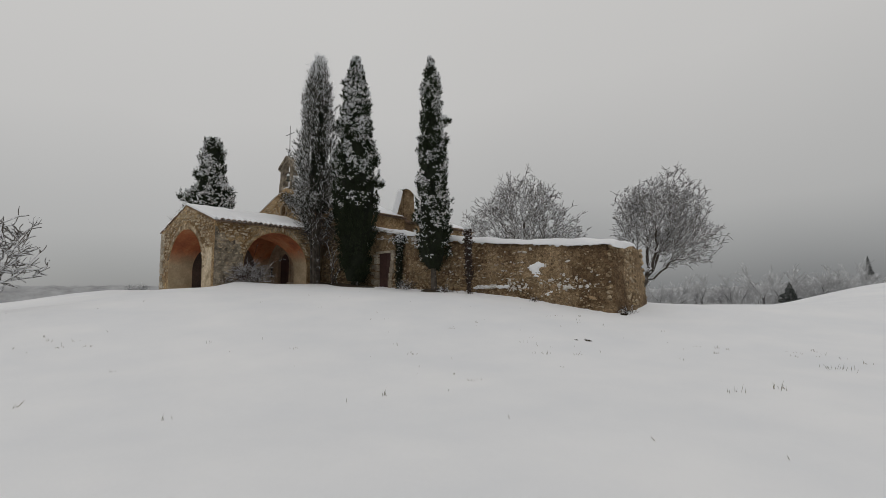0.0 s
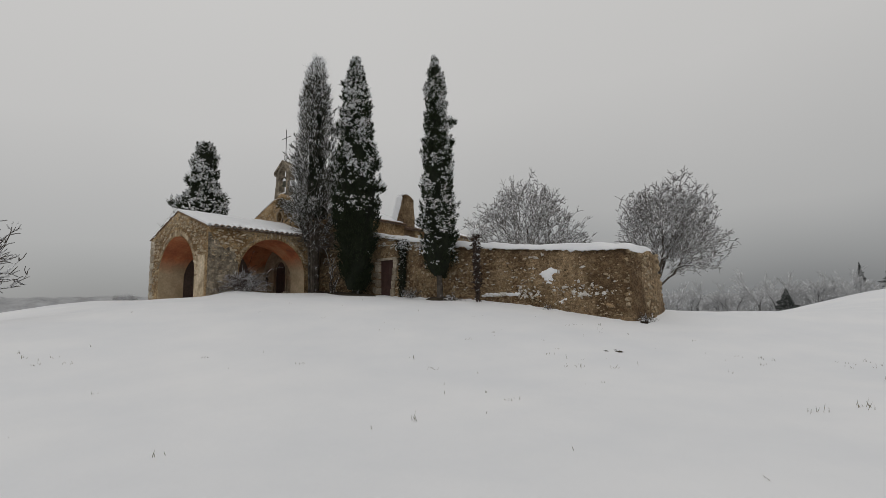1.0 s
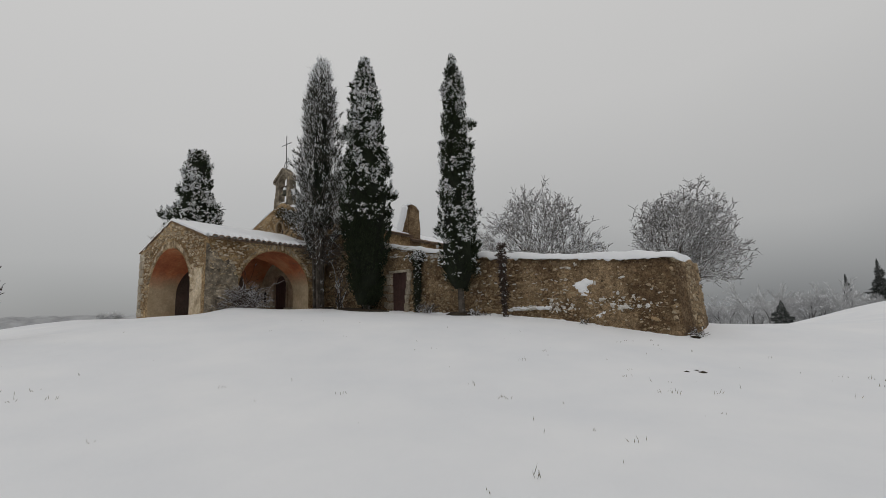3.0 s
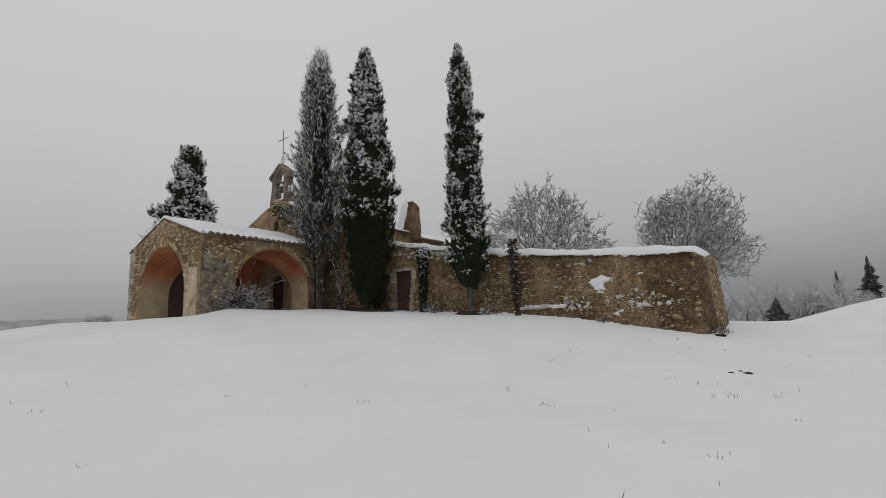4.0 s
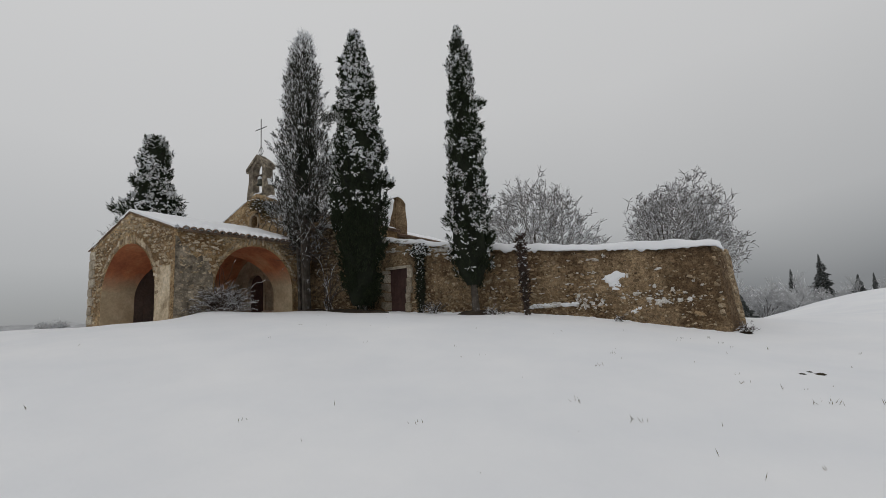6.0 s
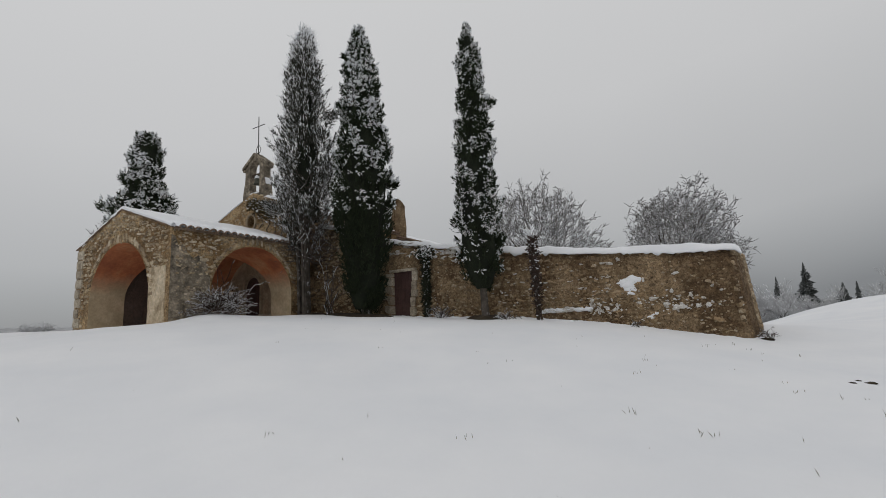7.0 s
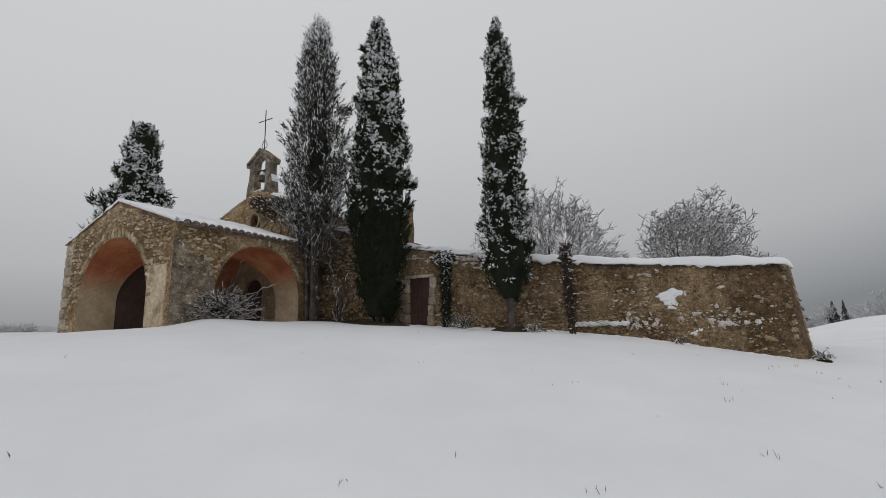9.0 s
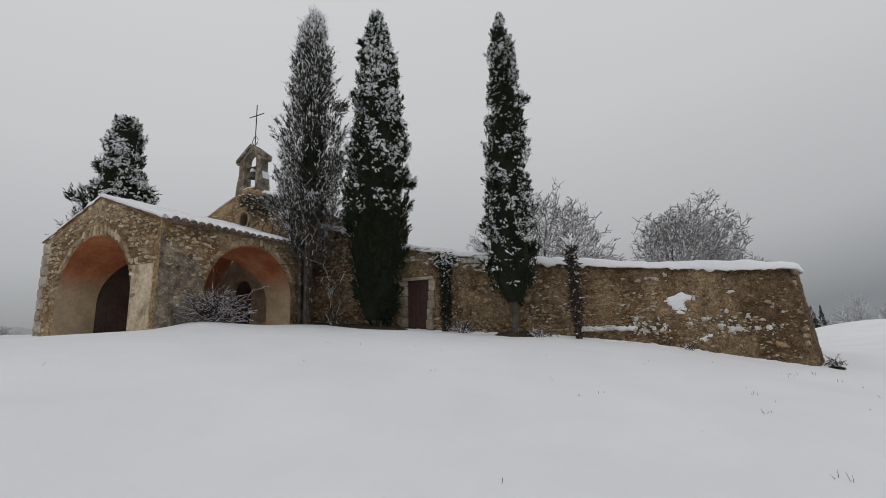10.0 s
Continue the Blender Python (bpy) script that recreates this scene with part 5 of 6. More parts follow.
def crown_tree(label, foot, fork, balls, count, thin, seed, twig, group="", twiglets=3, reach=0.62, name="bare_tree", category="tree", floor=0.9, clump=0.0, direct=0.42):
    """A leafless tree whose boughs fill a crown of overlapping balls (x, y, z, rx, ry, rz), each bough joined to the nearest older one."""
    q = np.random.RandomState(seed)
    pts = []
    share = [b[3] * b[4] * b[5] for b in balls]
    for b, w in zip(balls, share):
        n = int(count * w / sum(share))
        d = q.normal(0, 1, (n, 3))
        d /= np.linalg.norm(d, axis=1)[:, None]
        heads = 9
        c = q.normal(0, 1, (heads, 3))
        c = c / np.linalg.norm(c, axis=1)[:, None] * (0.45 + 0.5 * q.rand(heads, 1))
        loose = d * (q.rand(n, 1) ** 0.5)
        tight = c[q.randint(heads, size=n)] + q.normal(0, 0.17, (n, 3))
        pts.append(np.array(b[:3]) + np.where(q.rand(n, 1) < clump, tight, loose) * np.array(b[3:]))
    pts = np.concatenate(pts)
    pts = pts[pts[:, 2] > floor]
    fork = np.array(fork, float)
    pts = pts[np.argsort(np.linalg.norm(pts - fork, axis=1))]
    nodes = [np.array([0.0, 0, 0]), fork * np.array([0.6, 0.4, 0.5]), fork]
    parent, load, cost = [-1, 0, 1], [0, 0, 0], [0.0, 0.0, 0.0]
    for p in pts:
        arr = np.array(nodes[2:])
        d = np.linalg.norm(arr - p, axis=1)
        i = int(np.argmin(d + direct * np.array(cost[2:]) + 0.6 * np.maximum(0, arr[:, 2] - p[2]))) + 2
        a, dist = nodes[i], d[i - 2]
        steps = max(1, int(dist / 0.38))
        for s in range(1, steps + 1):
            t = s / steps
            bend = q.normal(0, 0.07 * min(1.0, dist), 3) if s < steps else np.zeros(3)
            nodes.append(a + (p - a) * t + bend + np.array([0, 0, -0.12 * dist * math.sin(math.pi * t)]))
            parent.append(i if s == 1 else len(nodes) - 2)
            load.append(0)
            cost.append(cost[i] + dist * t)
    n = len(nodes)
    load = np.ones(n)
    for k in range(n - 1, 0, -1):
        load[parent[k]] += load[k]
    rad = np.maximum(thin, 0.0072 * load ** 0.47)
    arr = np.array(nodes)
    base, tips, rb, rt = arr[[parent[k] for k in range(1, n)]], arr[1:], rad[[parent[k] for k in range(1, n)]], rad[1:]
    rb = np.minimum(rb, rt * 1.35)
    thick = rt > 0.045
    tree = thing(name, label, category, at=Matrix.Translation(foot), group=group)
    boughs, fine, ends = Heap(), Heap(), []
    for k in range(n - 1):
        (boughs if thick[k] else fine).add(*tube([base[k], tips[k]], [rb[k], rt[k]], 7 if thick[k] else 3))
    for k in range(n - 1):
        if rt[k] < 0.03:
            for s in range(twiglets):
                d = (tips[k] - base[k])
                d = d / (np.linalg.norm(d) + 1e-6) + q.normal(0, 0.75, 3) + np.array([0, 0, 0.1])
                d /= np.linalg.norm(d)
                m = tips[k] + d * reach * q.uniform(0.3, 0.6)
                e = m + (d + q.normal(0, 0.4, 3)) * reach * q.uniform(0.25, 0.6)
                fine.add(*tube([tips[k], m, e], [thin * 0.9, thin * 0.8, thin * 0.6], 3))
                if q.rand() < 0.8:
                    ends.append(([tips[k], m, e], [thin * 0.9, thin * 0.8, thin * 0.6]))
    lain = Heap()
    for k in range(n - 1):
        d = tips[k] - base[k]
        flat = 1 - abs(d[2]) / (np.linalg.norm(d) + 1e-6)
        if flat > 0.12:
            up = np.array([0, 0, 1.0])
            wide = 0.55 + 0.35 * min(1.0, flat * 2)
            lain.add(*tube([base[k] + up * (rb[k] * 0.75 + 0.003), tips[k] + up * (rt[k] * 0.75 + 0.003)], [rb[k] * wide + 0.008, rt[k] * wide + 0.008], 4))
    for path, radii in ends:
        lain.add(*tube(np.array(path) + np.array([0, 0, thin * 0.75]), np.array(radii) * 1.0, 3))
    tagged(part("snow_load", lain.mesh("snow_load", SNOW, True), tree, "snow lying along the boughs"), kind="stuff")
    if boughs.n:
        part("trunk", boughs.mesh("trunk", BARK, True), tree, "dark trunk and boughs with snow on top")
    part("twig_crown", fine.mesh("twig_crown", twig), tree, "tangle of snow-lined twigs")
    return tree


crown_tree("wide leafless tree rimed with snow behind the wall", (30.4, 16.0, G(30.4, 16.0) - 0.1), (0.1, 0.2, 2.6),
           [(0, 0.4, 6.4, 3.6, 3.4, 3.0), (0, -2.3, 5.2, 2.6, 2.4, 2.1), (0, 3.8, 6.1, 2.6, 2.6, 2.5), (0, 1.2, 8.2, 2.2, 2.3, 2.0), (0, -1.0, 7.6, 2.0, 2.0, 1.8)], 1250, 0.017, 21, RIME, "bare trees behind the wall", twiglets=4, reach=0.4, clump=0.6, direct=0.72)
crown_tree("spreading leafless tree rimed with snow in the field", (36.6, 10.7, G(36.6, 10.7) - 0.1), (0.05, -1.2, 2.2),
           [(0, -2.7, 6.8, 3.4, 3.2, 3.0), (0, -4.5, 5.0, 2.8, 2.1, 1.9), (0, -0.6, 6.8, 2.4, 2.1, 2.9), (0, -2.9, 8.5, 2.2, 2.6, 1.8)], 1350, 0.019, 22, RIME, "bare trees behind the wall", twiglets=4, reach=0.45, clump=0.6, direct=0.72)
crown_tree("low orchard tree with snow along its branches", (0.7, 22.5, G(0.7, 22.5) - 0.1), (0.1, 0, 0.75),
           [(0.2, 0, 2.8, 2.1, 2.2, 1.6), (0.9, 0.2, 2.2, 1.8, 1.8, 1.2), (-1.2, 0, 3.4, 1.9, 2.0, 1.9)], 480, 0.02, 23, BARK, twiglets=3, reach=0.38)
for bx, by, bh, sd in ((10.0, 33.6, 0.36, 25), (9.5, 33.9, 0.28, 26)):
    crown_tree("low bush buried in snow behind the crest", (bx, by, G(bx, by) - 0.05), (0, 0, 0.1), [(0, 0, bh * 0.5, 0.34, 0.34, bh * 0.4)], 60, 0.012, sd, FAR_TWIG, "snowy bushes", twiglets=2, reach=0.25, name="snowy_bush", category="bush", floor=0.05)
crown_tree("slender leafless bush behind the porch", (12.4, 33.7, G(12.4, 33.7) - 0.1), (0, 0, 2.5), [(0, 0, 4.75, 0.7, 0.6, 0.8)], 60, 0.012, 24, TWIG)

# stems and dead twigs round the half-bare cypress
r = random.Random(31)
stems, dead = Heap(), Heap()
for k in range(5):
    x, y = r.uniform(-0.4, 0.4), r.uniform(-0.35, 0.3)
    stems.add(*tube([(x, y, 0), (x * 1.2, y * 1.1, 2.0), (x * 1.6, y * 1.5, 4.2)], [0.09, 0.07, 0.04], 7))
for k in range(420):
    h = r.uniform(2.6, 6.6)
    a = r.uniform(0, 2 * math.pi)
    p = np.array([0.2 * math.cos(a), 0.2 * math.sin(a), h])
    path = [p]
    d = np.array([math.cos(a), math.sin(a), r.uniform(-0.5, 0.5)])
    for s in range(5):
        d = d + np.array([r.gauss(0, 0.35), r.gauss(0, 0.35), r.gauss(0, 0.35)])
        p = p + d / np.linalg.norm(d) * r.uniform(0.2, 0.4)
        path.append(p)
    dead.add(*tube(path, np.linspace(0.018, 0.006, 6), 3))
part("stem", stems.mesh("stem", BARK, True), old, "bundle of bare grey stems")
part("dead_wood", dead.mesh("dead_wood", TWIG), old, "tangle of dead snowy twigs")


# ---- shrubs, vines and posts ----
def shrub(name, label, foot, size, count, seed, spec_thin=0.008, up=0.6):
    r = random.Random(seed)
    heap = Heap()
    for k in range(count):
        a = r.uniform(0, 2 * math.pi)
        p = np.array([r.gauss(0, 0.12), r.gauss(0, 0.12), 0.0])
        d = np.array([math.cos(a) * 0.8, math.sin(a) * 0.8, up + r.uniform(0, 0.8)])
        path = [p]
        n = r.randrange(5, 9)
        for s in range(n):
            d = d / np.linalg.norm(d) + np.array([r.gauss(0, 0.22), r.gauss(0, 0.22), r.gauss(0, 0.2) - 0.05 * s])
            p = p + d / np.linalg.norm(d) * size / n * r.uniform(0.6, 1.3)
            path.append(p)
            if r.random() < 0.75 and s > 0:
                q, e, sub = p, d, [p]
                for u in range(4):
                    e = e / np.linalg.norm(e) + np.array([r.gauss(0, 0.45), r.gauss(0, 0.45), r.gauss(0, 0.4)])
                    q = q + e / np.linalg.norm(e) * size * 0.07 * r.uniform(0.6, 1.4)
                    sub.append(q)
                heap.add(*tube(sub, np.linspace(spec_thin * 1.2, spec_thin * 0.7, 5), 3))
        heap.add(*tube(path, np.linspace(spec_thin * 2.2, spec_thin, len(path)), 4))
    sh = thing(name, label, "shrub", at=Matrix.Translation(foot))
    part("twig_crown", heap.mesh("twig_crown", TWIG), sh)
    return sh


def arching_shrub(label, foot, count, tall_count, lift, size, seed):
    """A low pile of drooping, snow-lined canes with a few taller stems."""
    r = random.Random(seed)
    canes, lain = Heap(), Heap()
    for k in range(count):
        tall = k < tall_count
        a = r.uniform(0, 2 * math.pi)
        p = np.array([r.gauss(0.1, 0.3), r.gauss(0, 0.14), r.uniform(0, 0.35)])
        d = np.array([math.cos(a), 0.6 * math.sin(a), r.uniform(2.5, 4.5) if tall else r.uniform(0.3, lift)])
        path = [p]
        for c in range(9):
            d = d / np.linalg.norm(d) + np.array([r.gauss(0, 0.34), r.gauss(0, 0.2), r.gauss(0, 0.22) - (0.0 if tall else 0.09)])
            p = p + d / np.linalg.norm(d) * (r.uniform(0.2, 0.27) if tall else r.uniform(0.06, 0.15))
            p[2] = max(p[2], 0.06)
            path.append(p)
            if c > 2 and r.random() < 0.5:
                e = d + np.array([r.gauss(0, 0.7), r.gauss(0, 0.4), r.gauss(0, 0.4)])
                q = p + e / np.linalg.norm(e) * r.uniform(0.12, 0.3)
                canes.add(*tube([p, q], [0.008, 0.005], 3))
                if r.random() < 0.5:
                    lain.add(*tube(np.array([p, q]) + np.array([0, 0, 0.008]), [0.008, 0.005], 4))
        canes.add(*tube(path, np.linspace(0.014, 0.007, 10), 4))
        if r.random() < (0.3 if tall else 0.62):
            lain.add(*tube(np.array(path) + np.array([0, 0, 0.011]), np.linspace(0.01, 0.006, 10), 4))
    sh = thing("bare_shrub", label, "shrub", at=Matrix.Translation(foot) @ Matrix.Diagonal((size, size, size, 1)))
    part("twig_crown", canes.mesh("twig_crown", VINE), sh, "brown drooping canes")
    tagged(part("snow_load", lain.mesh("snow_load", SNOW, True), sh, "snow lying along the canes"), kind="stuff")


arching_shrub("leafless tangled shrub laden with snow beside the porch arch", (11.88, 22.95, G(11.88, 22.95) - 0.05), 190, 6, 4.2, 1.0, 41)
arching_shrub("low snow-laden weeds at the foot of the porch pier", (11.0, 23.2, G(11.0, 23.2) - 0.03), 26, 0, 1.2, 0.4, 47)
shrub("bare_shrub", "small leafless shrub with snow against the garden wall", (17.0, 22.2, G(17.0, 22.2) - 0.05), 3.2, 10, 42, 0.012, 1.6)
shrub("bare_shrub", "low wiry weeds poking out of the snow", (17.55, 16.3, G(17.55, 16.3) - 0.03), 0.6, 34, 43, 0.008)
shrub("bare_shrub", "low wiry weeds poking out of the snow", (17.1, 13.3, G(17.1, 13.3) - 0.03), 0.45, 22, 44, 0.008)
shrub("bare_shrub", "snow-bent weeds at the foot of the wall end", (19.1, 5.05, G(19.1, 5.05) - 0.03), 0.4, 20, 45, 0.008)
shrub("bare_shrub", "thin dry stalks below the wall", (18.0, 8.9, G(18.0, 8.9) - 0.03), 0.4, 9, 46, 0.006)


def vine(label, foot, height, lean, leaves, seed, width, leaf, sprig=0.25):
    r = random.Random(seed)
    v = thing("climbing_vine", label, "vine", at=Matrix.Translation(foot))
    for k in range(2):
        x = 0.09 * (k * 2 - 1)
        part("stake", mesh_np("stake", *tube([(0, x, -0.1), (lean[0] * 0.5, x + lean[1] * 0.5, height * 0.5), (lean[0], x + lean[1], height * 0.93)], [0.02, 0.018, 0.015], 6), DARK_WOOD, True), v)
    stem = Heap()
    for k in range(5):
        path = [np.array([r.gauss(0, 0.04), r.gauss(0, 0.06), 0])]
        for s in range(10):
            h = (s + 1) / 10
            path.append(np.array([lean[0] * h + r.gauss(0, 0.05), lean[1] * h + r.gauss(0, width * 0.5), height * h]))
        stem.add(*tube(path, np.linspace(0.025, 0.01, 11), 5))
    part("stem", stem.mesh("stem", BARK, True), v)
    n = leaves
    h = np.random.RandomState(seed).rand(n) ** (0.55 if leaf == VINE else 0.75)
    rs = np.random.RandomState(seed + 1)
    base = np.stack([lean[0] * h + rs.normal(0, width * 0.8, n), lean[1] * h + rs.normal(0, width, n) * np.interp(h, [0, 0.3, 1], [0.5, 1, 0.9]), h * height], 1)
    tip = base + rs.normal(0, 0.075, (n, 3))
    sv, sf = spindle(base, tip, np.full(n, 0.026))
    tagged(part("leafage", mesh_np("leafage", sv, sf, leaf), v, "withered leaves with snow"), kind="stuff")
    heap = Heap()
    for k in range(n // 7):
        i = rs.randint(n)
        if h[i] < 0.6 and r.random() < 0.75:
            continue
        lv, lf = SMALL[k % 8]
        heap.add(lv * (0.038 * r.uniform(0.5, 1.3)) * np.array([1, 1.3, 0.8]) + base[i], lf)
    for k in range(int(60 * sprig)):
        d = np.array([rs.normal(0, 0.6), rs.normal(0, 0.7), 1.0])
        b0 = np.array([lean[0], lean[1], height * rs.uniform(0.92, 1.06)]) + rs.normal(0, 0.06, 3)
        t0 = b0 + d * rs.uniform(0.15, 0.34)
        heap.add(*spindle(b0[None], t0[None], np.array([0.036])))
    if sprig > 0.8:
        spill = Heap()
        for k in range(420):
            a = rs.uniform(0, 6.28)
            b0 = np.array([lean[0], lean[1], height]) + rs.normal(0, 0.13, 3) * np.array([1, 1.6, 0.9])
            d = np.array([0.5 * math.cos(a), math.sin(a), rs.uniform(-0.7, 0.35)]) * rs.uniform(0.12, 0.3)
            (heap if k % 3 == 0 else spill).add(*spindle(b0[None], (b0 + d)[None], np.array([0.03])))
        tagged(part("crest", spill.mesh("crest", leaf), v, "ivy spilling over the top"), kind="stuff")
    tagged(part("snow_load", heap.mesh("snow_load", SNOW, True), v), kind="stuff")


vine("withered vine bound to a stake in front of the wall", (17.5, 12.05, G(17.5, 12.05) - 0.05), 3.25, (0.1, 0.1), 1700, 51, 0.085, VINE, 0.6)
vine("dark ivy climbing beside the wall door, snow on top", (17.55, 17.05, G(17.55, 17.05) - 0.05), 2.85, (0.3, 0.15), 2300, 52, 0.085, IVY, 1.0)


def gable_ivy():
    """Withered creeper hanging on the gable front below the bell."""
    v = thing("climbing_ivy", "withered olive-brown creeper with snow on the gable front", "ivy", at=Matrix.Translation((16.88, 26.9, 8.7)))
    rs = np.random.RandomState(77)
    n = 2600
    y = rs.normal(0, 0.75, n)
    z = rs.normal(0, 0.36, n) + np.where(y < -0.2, 0.0, 0.38)
    keep = (y > -2.0) & (y < 1.25) & (z < 0.72 - 0.36 * np.abs(y - 0.9)) & (z > -1.0) & (np.hypot((y - 1.0) / 0.62, (z + 0.64) / 0.72) > 1)
    base = np.stack([-np.abs(rs.normal(0.02, 0.09, n)), y, z], 1)[keep]
    tip = base + rs.normal(0, 0.09, base.shape) + np.array([-0.04, 0, -0.03])
    part("leafage", mesh_np("leafage", *spindle(base, tip, rs.uniform(0.012, 0.03, len(base))), CREEPER), v, "olive-brown withered leaves")
    stem = Heap()
    for k in range(5):
        path = [np.array([-0.02, -1.5 + 0.55 * k, -2.1 + 0.1 * k])]
        for q in range(8):
            path.append(np.array([-0.03, -1.5 + 0.55 * k + 0.12 * rs.randn(), -2.0 + 0.1 * k + 0.28 * (q + 1)]))
        stem.add(*tube(path, np.linspace(0.03, 0.012, 9), 5))
    part("stem", stem.mesh("stem", BARK, True), v)
    heap = Heap()
    for k in range(150):
        i = rs.randint(len(base))
        lv, lf = SMALL[k % 8]
        heap.add(lv * np.array([0.05, 0.07, 0.04]) * rs.uniform(0.5, 1.3) + base[i] + np.array([-0.03, 0, 0.02]), lf)
    tagged(part("snow_load", heap.mesh("snow_load", SNOW, True), v), kind="stuff")


gable_ivy()


# ---- bare earth under the trees, slab and clods ----
def earth_patch(name, label, x, y, rx, ry, height, seed):
    bm = bmesh.new()
    rings = []
    for i in range(7):
        k = i / 6
        row = []
        for s in range(26):
            a = 2 * math.pi * s / 26
            w = 1 + 0.22 * noise.noise(Vector((math.cos(a) * 1.4, math.sin(a) * 1.4, seed)))
            px, py = x + rx * w * (1 - k) * math.cos(a), y + ry * w * (1 - k) * math.sin(a)
            z = on_ground(px, py) - 0.1 + (height + 0.1) * min(1.0, k * 2.2) + 0.03 * noise.noise(Vector((px * 4, py * 4, seed)))
            row.append(bm.verts.new((px, py, z)))
        rings.append(row)
    for a, b in zip(rings, rings[1:-1]):
        for s in range(26):
            bm.faces.new((a[s], a[(s + 1) % 26], b[(s + 1) % 26], b[s]))
    bm.faces.new(rings[-2])
    return thing(name, label, "soil", bm_mesh(name, bm, EARTH, True), kind="structure")


earth_patch("bare_earth", "dark bare soil kept dry under a cypress", 17.3, 14.1, 0.8, 1.0, 0.12, 1.0)
earth_patch("bare_earth", "dark bare soil kept dry under a cypress", 16.7, 19.9, 1.2, 2.3, 0.09, 2.0)
earth_patch("bare_earth", "dark damp soil along the porch foot", 16.5, 22.9, 0.8, 1.0, 0.08, 3.0)

slab = thing("stone_slab", "dark flat stone half buried in snow", "stone", block("stone_slab", -0.2, 0.2, -0.13, 0.13, -0.05, 0.03, EARTH, 0.03, 0.03), Matrix.Translation((18.8, 5.1, G(18.8, 5.1) + 0.02)) @ Matrix.Rotation(0.5, 4, "Z"))
for x, y, s in ((12.47, 3.95, 0.08), (12.3, 4.25, 0.06), (12.62, 4.1, 0.045)):
    v, f = LUMPS[0]
    thing("clod", "dark clod of soil showing through snow", "clod", mesh_np("clod", v * np.array([s, s * 1.3, s * 0.5]), f, EARTH, True), Matrix.Translation((x, y, G(x, y))), group="clods in the snow")


# ---- dry stalks in the snow ----
rs = np.random.RandomState(77)
blades = Heap()


def tuft(x, y, n, h):
    z = on_ground(x, y)
    b = np.stack([x + rs.normal(0, 0.02 + 0.01 * n, n), y + rs.normal(0, 0.02 + 0.01 * n, n), np.full(n, z - 0.02)], 1)
    t = b + np.stack([rs.normal(0, 0.35 * h, n), rs.normal(0, 0.35 * h, n), h * (0.6 + 0.6 * rs.rand(n))], 1)
    blades.add(*spindle(b, t, np.full(n, 0.0045)))


for x, y, n, h in ((8.91, -0.25, 6, 0.16), (9.6, -0.8, 9, 0.17), (4.94, 4.39, 5, 0.14), (5.97, 9.06, 4, 0.1), (7.67, 6.49, 6, 0.1), (8.06, 7.35, 4, 0.14), (10.8, 7.8, 5, 0.1), (6.8, 3.92, 5, 0.08), (12.85, -1.6, 14, 0.14), (10.06, 4.04, 12, 0.1)):
    tuft(x, y, n, h)
for k in range(60):
    x, y = rs.uniform(1.5, 17), rs.uniform(-4, 20)
    tuft(x, y, rs.randint(1, 4), rs.uniform(0.04, 0.1))
for cx, cy, n in ((2.0, 13.3, 9), (0.6, 8.5, 5), (14.5, -1.5, 12), (11.2, 4.6, 8), (15.5, 6.5, 6), (13.5, 1.0, 7)):
    for k in range(n):
        tuft(cx + rs.normal(0, 0.5), cy + rs.normal(0, 0.6), rs.randint(1, 5), rs.uniform(0.05, 0.13))
thing("dry_grass", "thin dry grass stalks standing out of the snow", "grass", blades.mesh("dry_grass", GRASS), kind="stuff")


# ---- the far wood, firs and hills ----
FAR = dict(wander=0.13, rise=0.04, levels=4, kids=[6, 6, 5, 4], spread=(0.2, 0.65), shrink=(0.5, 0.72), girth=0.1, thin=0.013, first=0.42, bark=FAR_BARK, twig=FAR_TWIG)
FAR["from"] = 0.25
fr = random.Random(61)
proto = [bare_tree("frosted tree at the far edge of the field, haze in its pale colour", (150 + 7 * k, 14 - 6 * k, -6.2), [(0, 0, (0.05, 0.1))], 6.0 + 0.6 * k, FAR, 70 + k, "frosted trees of the far wood", "far_tree") for k in range(4)]
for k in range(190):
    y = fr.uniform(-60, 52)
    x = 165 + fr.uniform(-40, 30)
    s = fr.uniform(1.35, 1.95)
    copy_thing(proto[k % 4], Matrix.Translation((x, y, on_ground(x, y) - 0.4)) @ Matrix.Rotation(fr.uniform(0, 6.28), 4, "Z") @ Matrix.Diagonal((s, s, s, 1)))


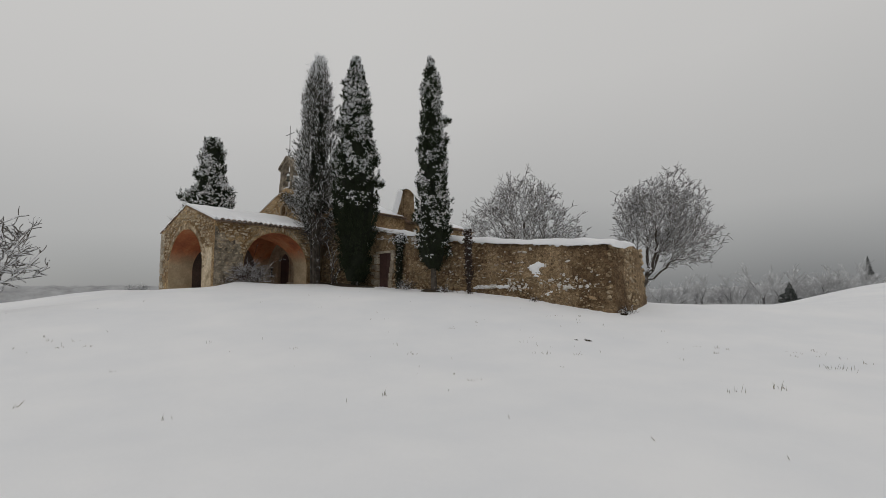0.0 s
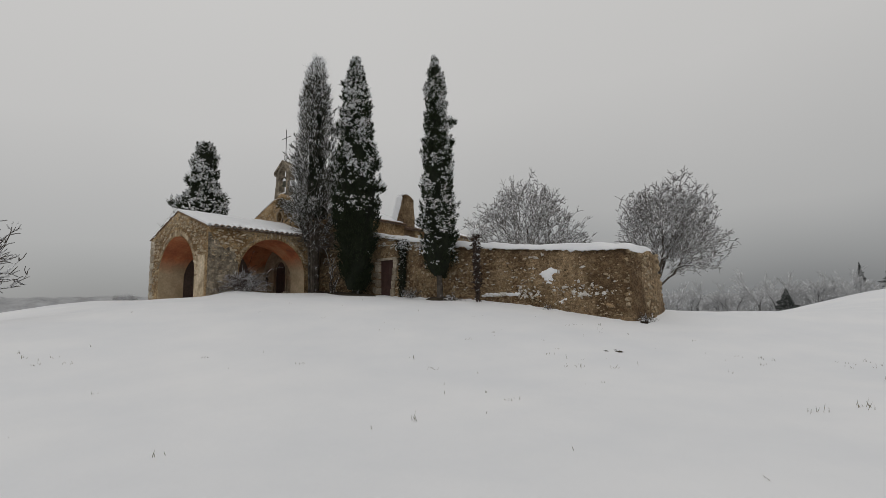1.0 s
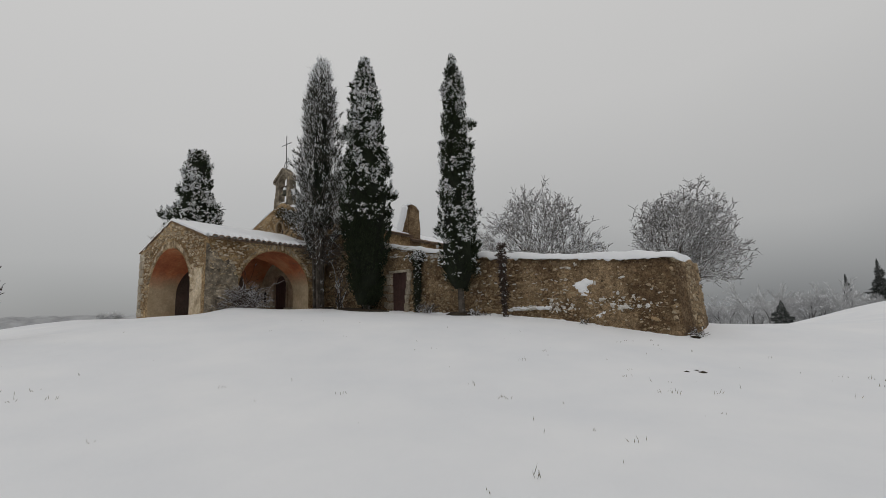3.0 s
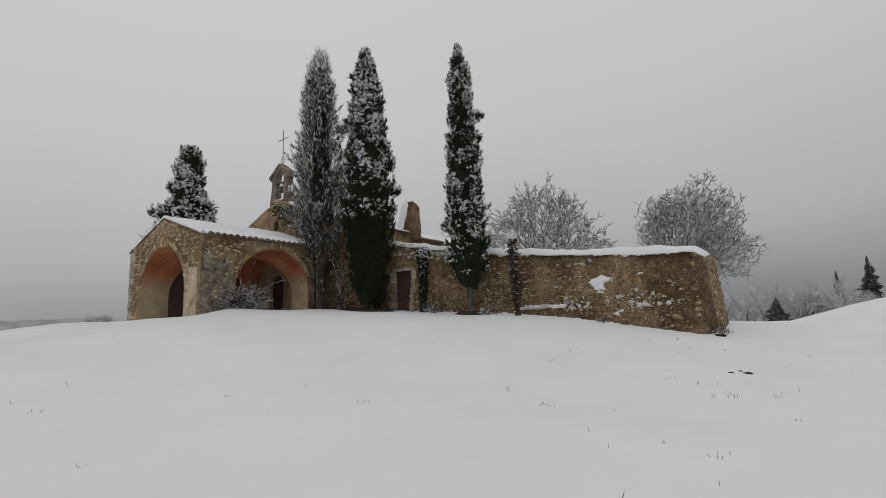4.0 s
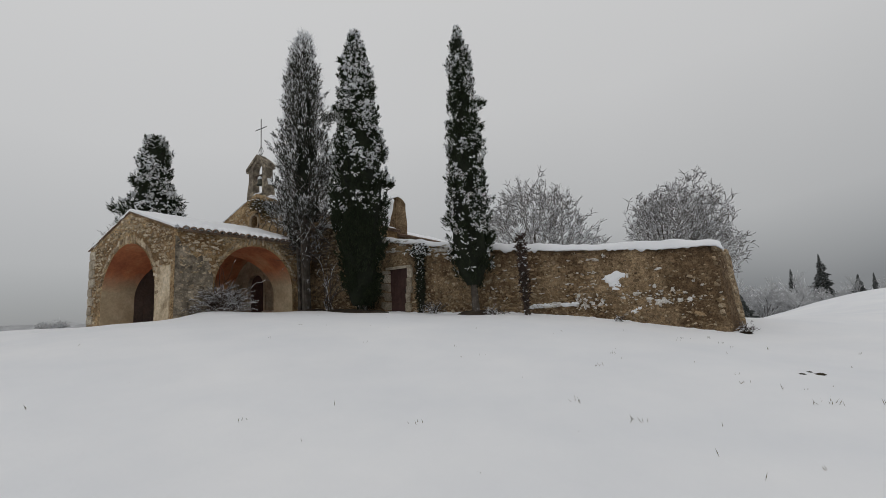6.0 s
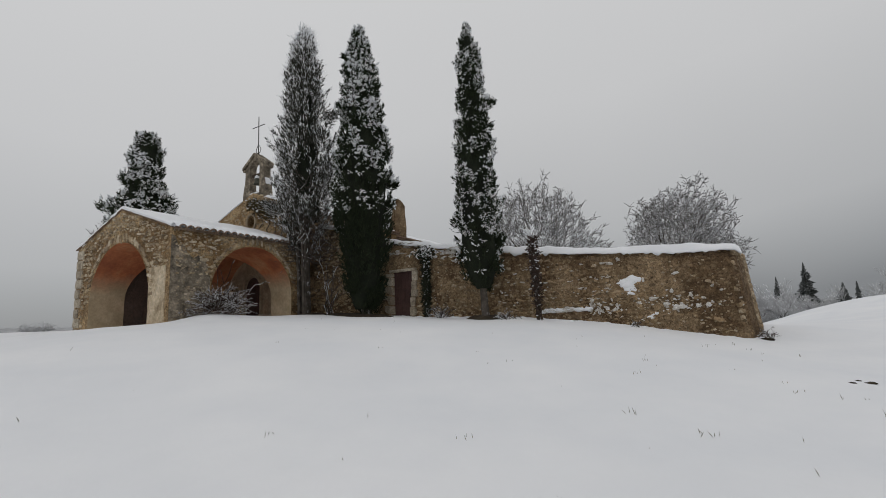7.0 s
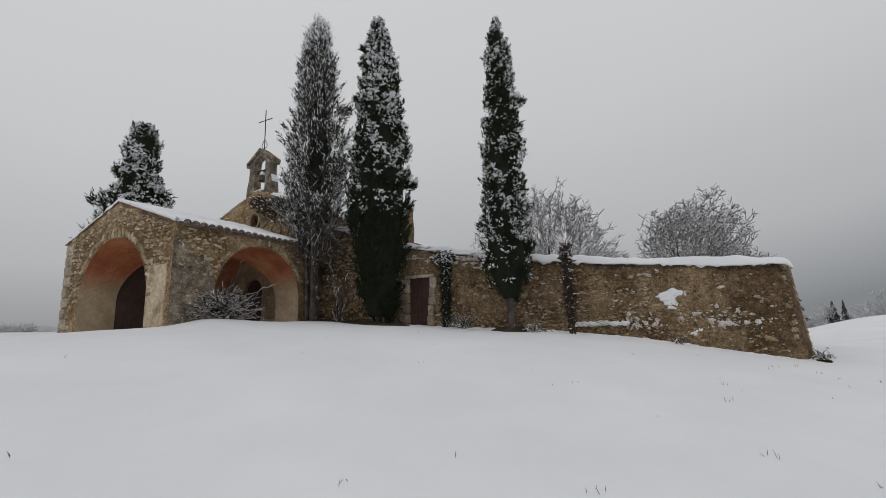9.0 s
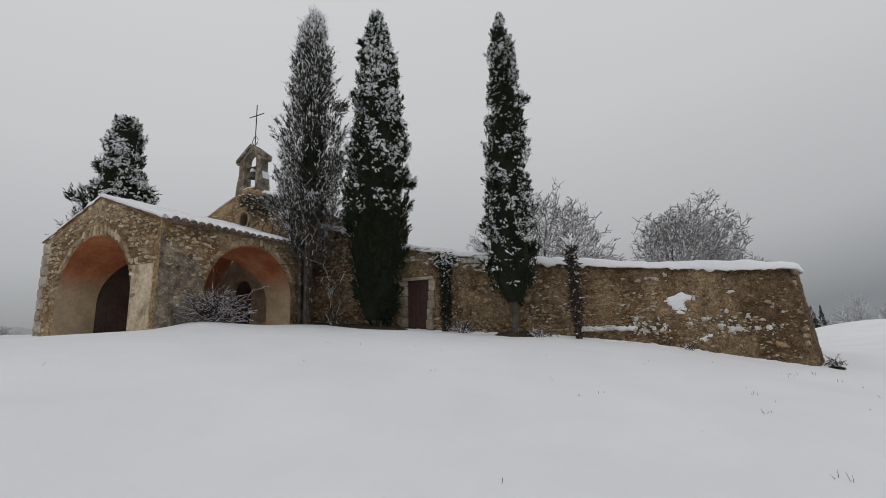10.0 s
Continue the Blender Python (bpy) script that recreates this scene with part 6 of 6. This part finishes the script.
def far_fir(foot, height, width, seed):
    r = random.Random(seed)
    fir = thing("fir_tree", "dark fir standing out of the frosted wood", "fir", at=Matrix.Translation(foot), group="far firs")
    part("trunk", mesh_np("trunk", *tube([(0, 0, 0), (0, 0, height * 0.5), (0, 0, height)], [0.3, 0.18, 0.03], 6), DARK_WOOD), fir)
    n = 2600
    q = np.random.RandomState(seed)
    h = q.rand(n) ** 1.2
    a = q.rand(n) * 6.28
    tier = 0.62 + 0.22 * np.sin(h * 48 + 1.6 * np.sin(2 * a + seed) + 1.1 * np.sin(5 * a)) + 0.2 * np.sin(3 * a + 9 * h + seed)
    rad = width * (1 - h) * tier * (0.3 + 0.7 * q.rand(n)) + 0.05
    b = np.stack([rad * np.cos(a) * 0.6, rad * np.sin(a) * 0.6, (0.08 + 0.92 * h) * height], 1)
    t = np.stack([rad * np.cos(a) * 1.15, rad * np.sin(a) * 1.15, b[:, 2] - 0.1 * rad + 0.25], 1)
    sv, sf = spindle(b, t, 0.1 + 0.26 * (1 - h))
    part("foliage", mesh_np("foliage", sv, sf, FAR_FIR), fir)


far_fir((192.0, -16.7, -6.2), 22.2, 7.6, 81)
far_fir((193.7, -9.0, -6.2), 18.2, 4.8, 82)
far_fir((180.0, -27.0, -6.2), 14.5, 3.6, 83)
far_fir((111.0, 5.6, -5.2), 8.6, 5.2, 84)
far_fir((138.0, -16.8, -5.6), 12.3, 5.0, 85)


def far_hill(label, dist, a0, a1, height, seed, rough):
    """A long wooded rise, far off; the mist before it is put into its colour."""
    bm = bmesh.new()
    rows = []
    n = 260
    for k in range(n + 1):
        a = a0 + (a1 - a0) * k / n
        env = math.sin(math.pi * k / n) ** 0.5
        crest = height * env * (0.85 + 0.25 * noise.noise(Vector((a * 3.0, seed, 0)))) + rough * abs(noise.noise(Vector((a * 160, seed, 1)))) + rough * 0.6 * abs(noise.noise(Vector((a * 420, seed, 3))))
        c, s = math.cos(a), math.sin(a)
        rows.append([bm.verts.new((d * c, d * s, z)) for d, z in ((dist * 0.9, -8.0), (dist * 0.96, crest * 0.6 - 1.0), (dist, crest), (dist * 1.15, -9.0))])
    for p, q in zip(rows, rows[1:]):
        for j in range(3):
            bm.faces.new((p[j], q[j], q[j + 1], p[j + 1]))
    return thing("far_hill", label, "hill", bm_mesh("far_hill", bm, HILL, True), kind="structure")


far_hill("far wooded rise with mist put into its pale colour", 420.0, radians(50), radians(125), 15.0, 1.0, 1.6)
far_hill("far wooded rise with mist put into its pale colour", 330.0, radians(-50), radians(50), 5.0, 2.0, 2.0)
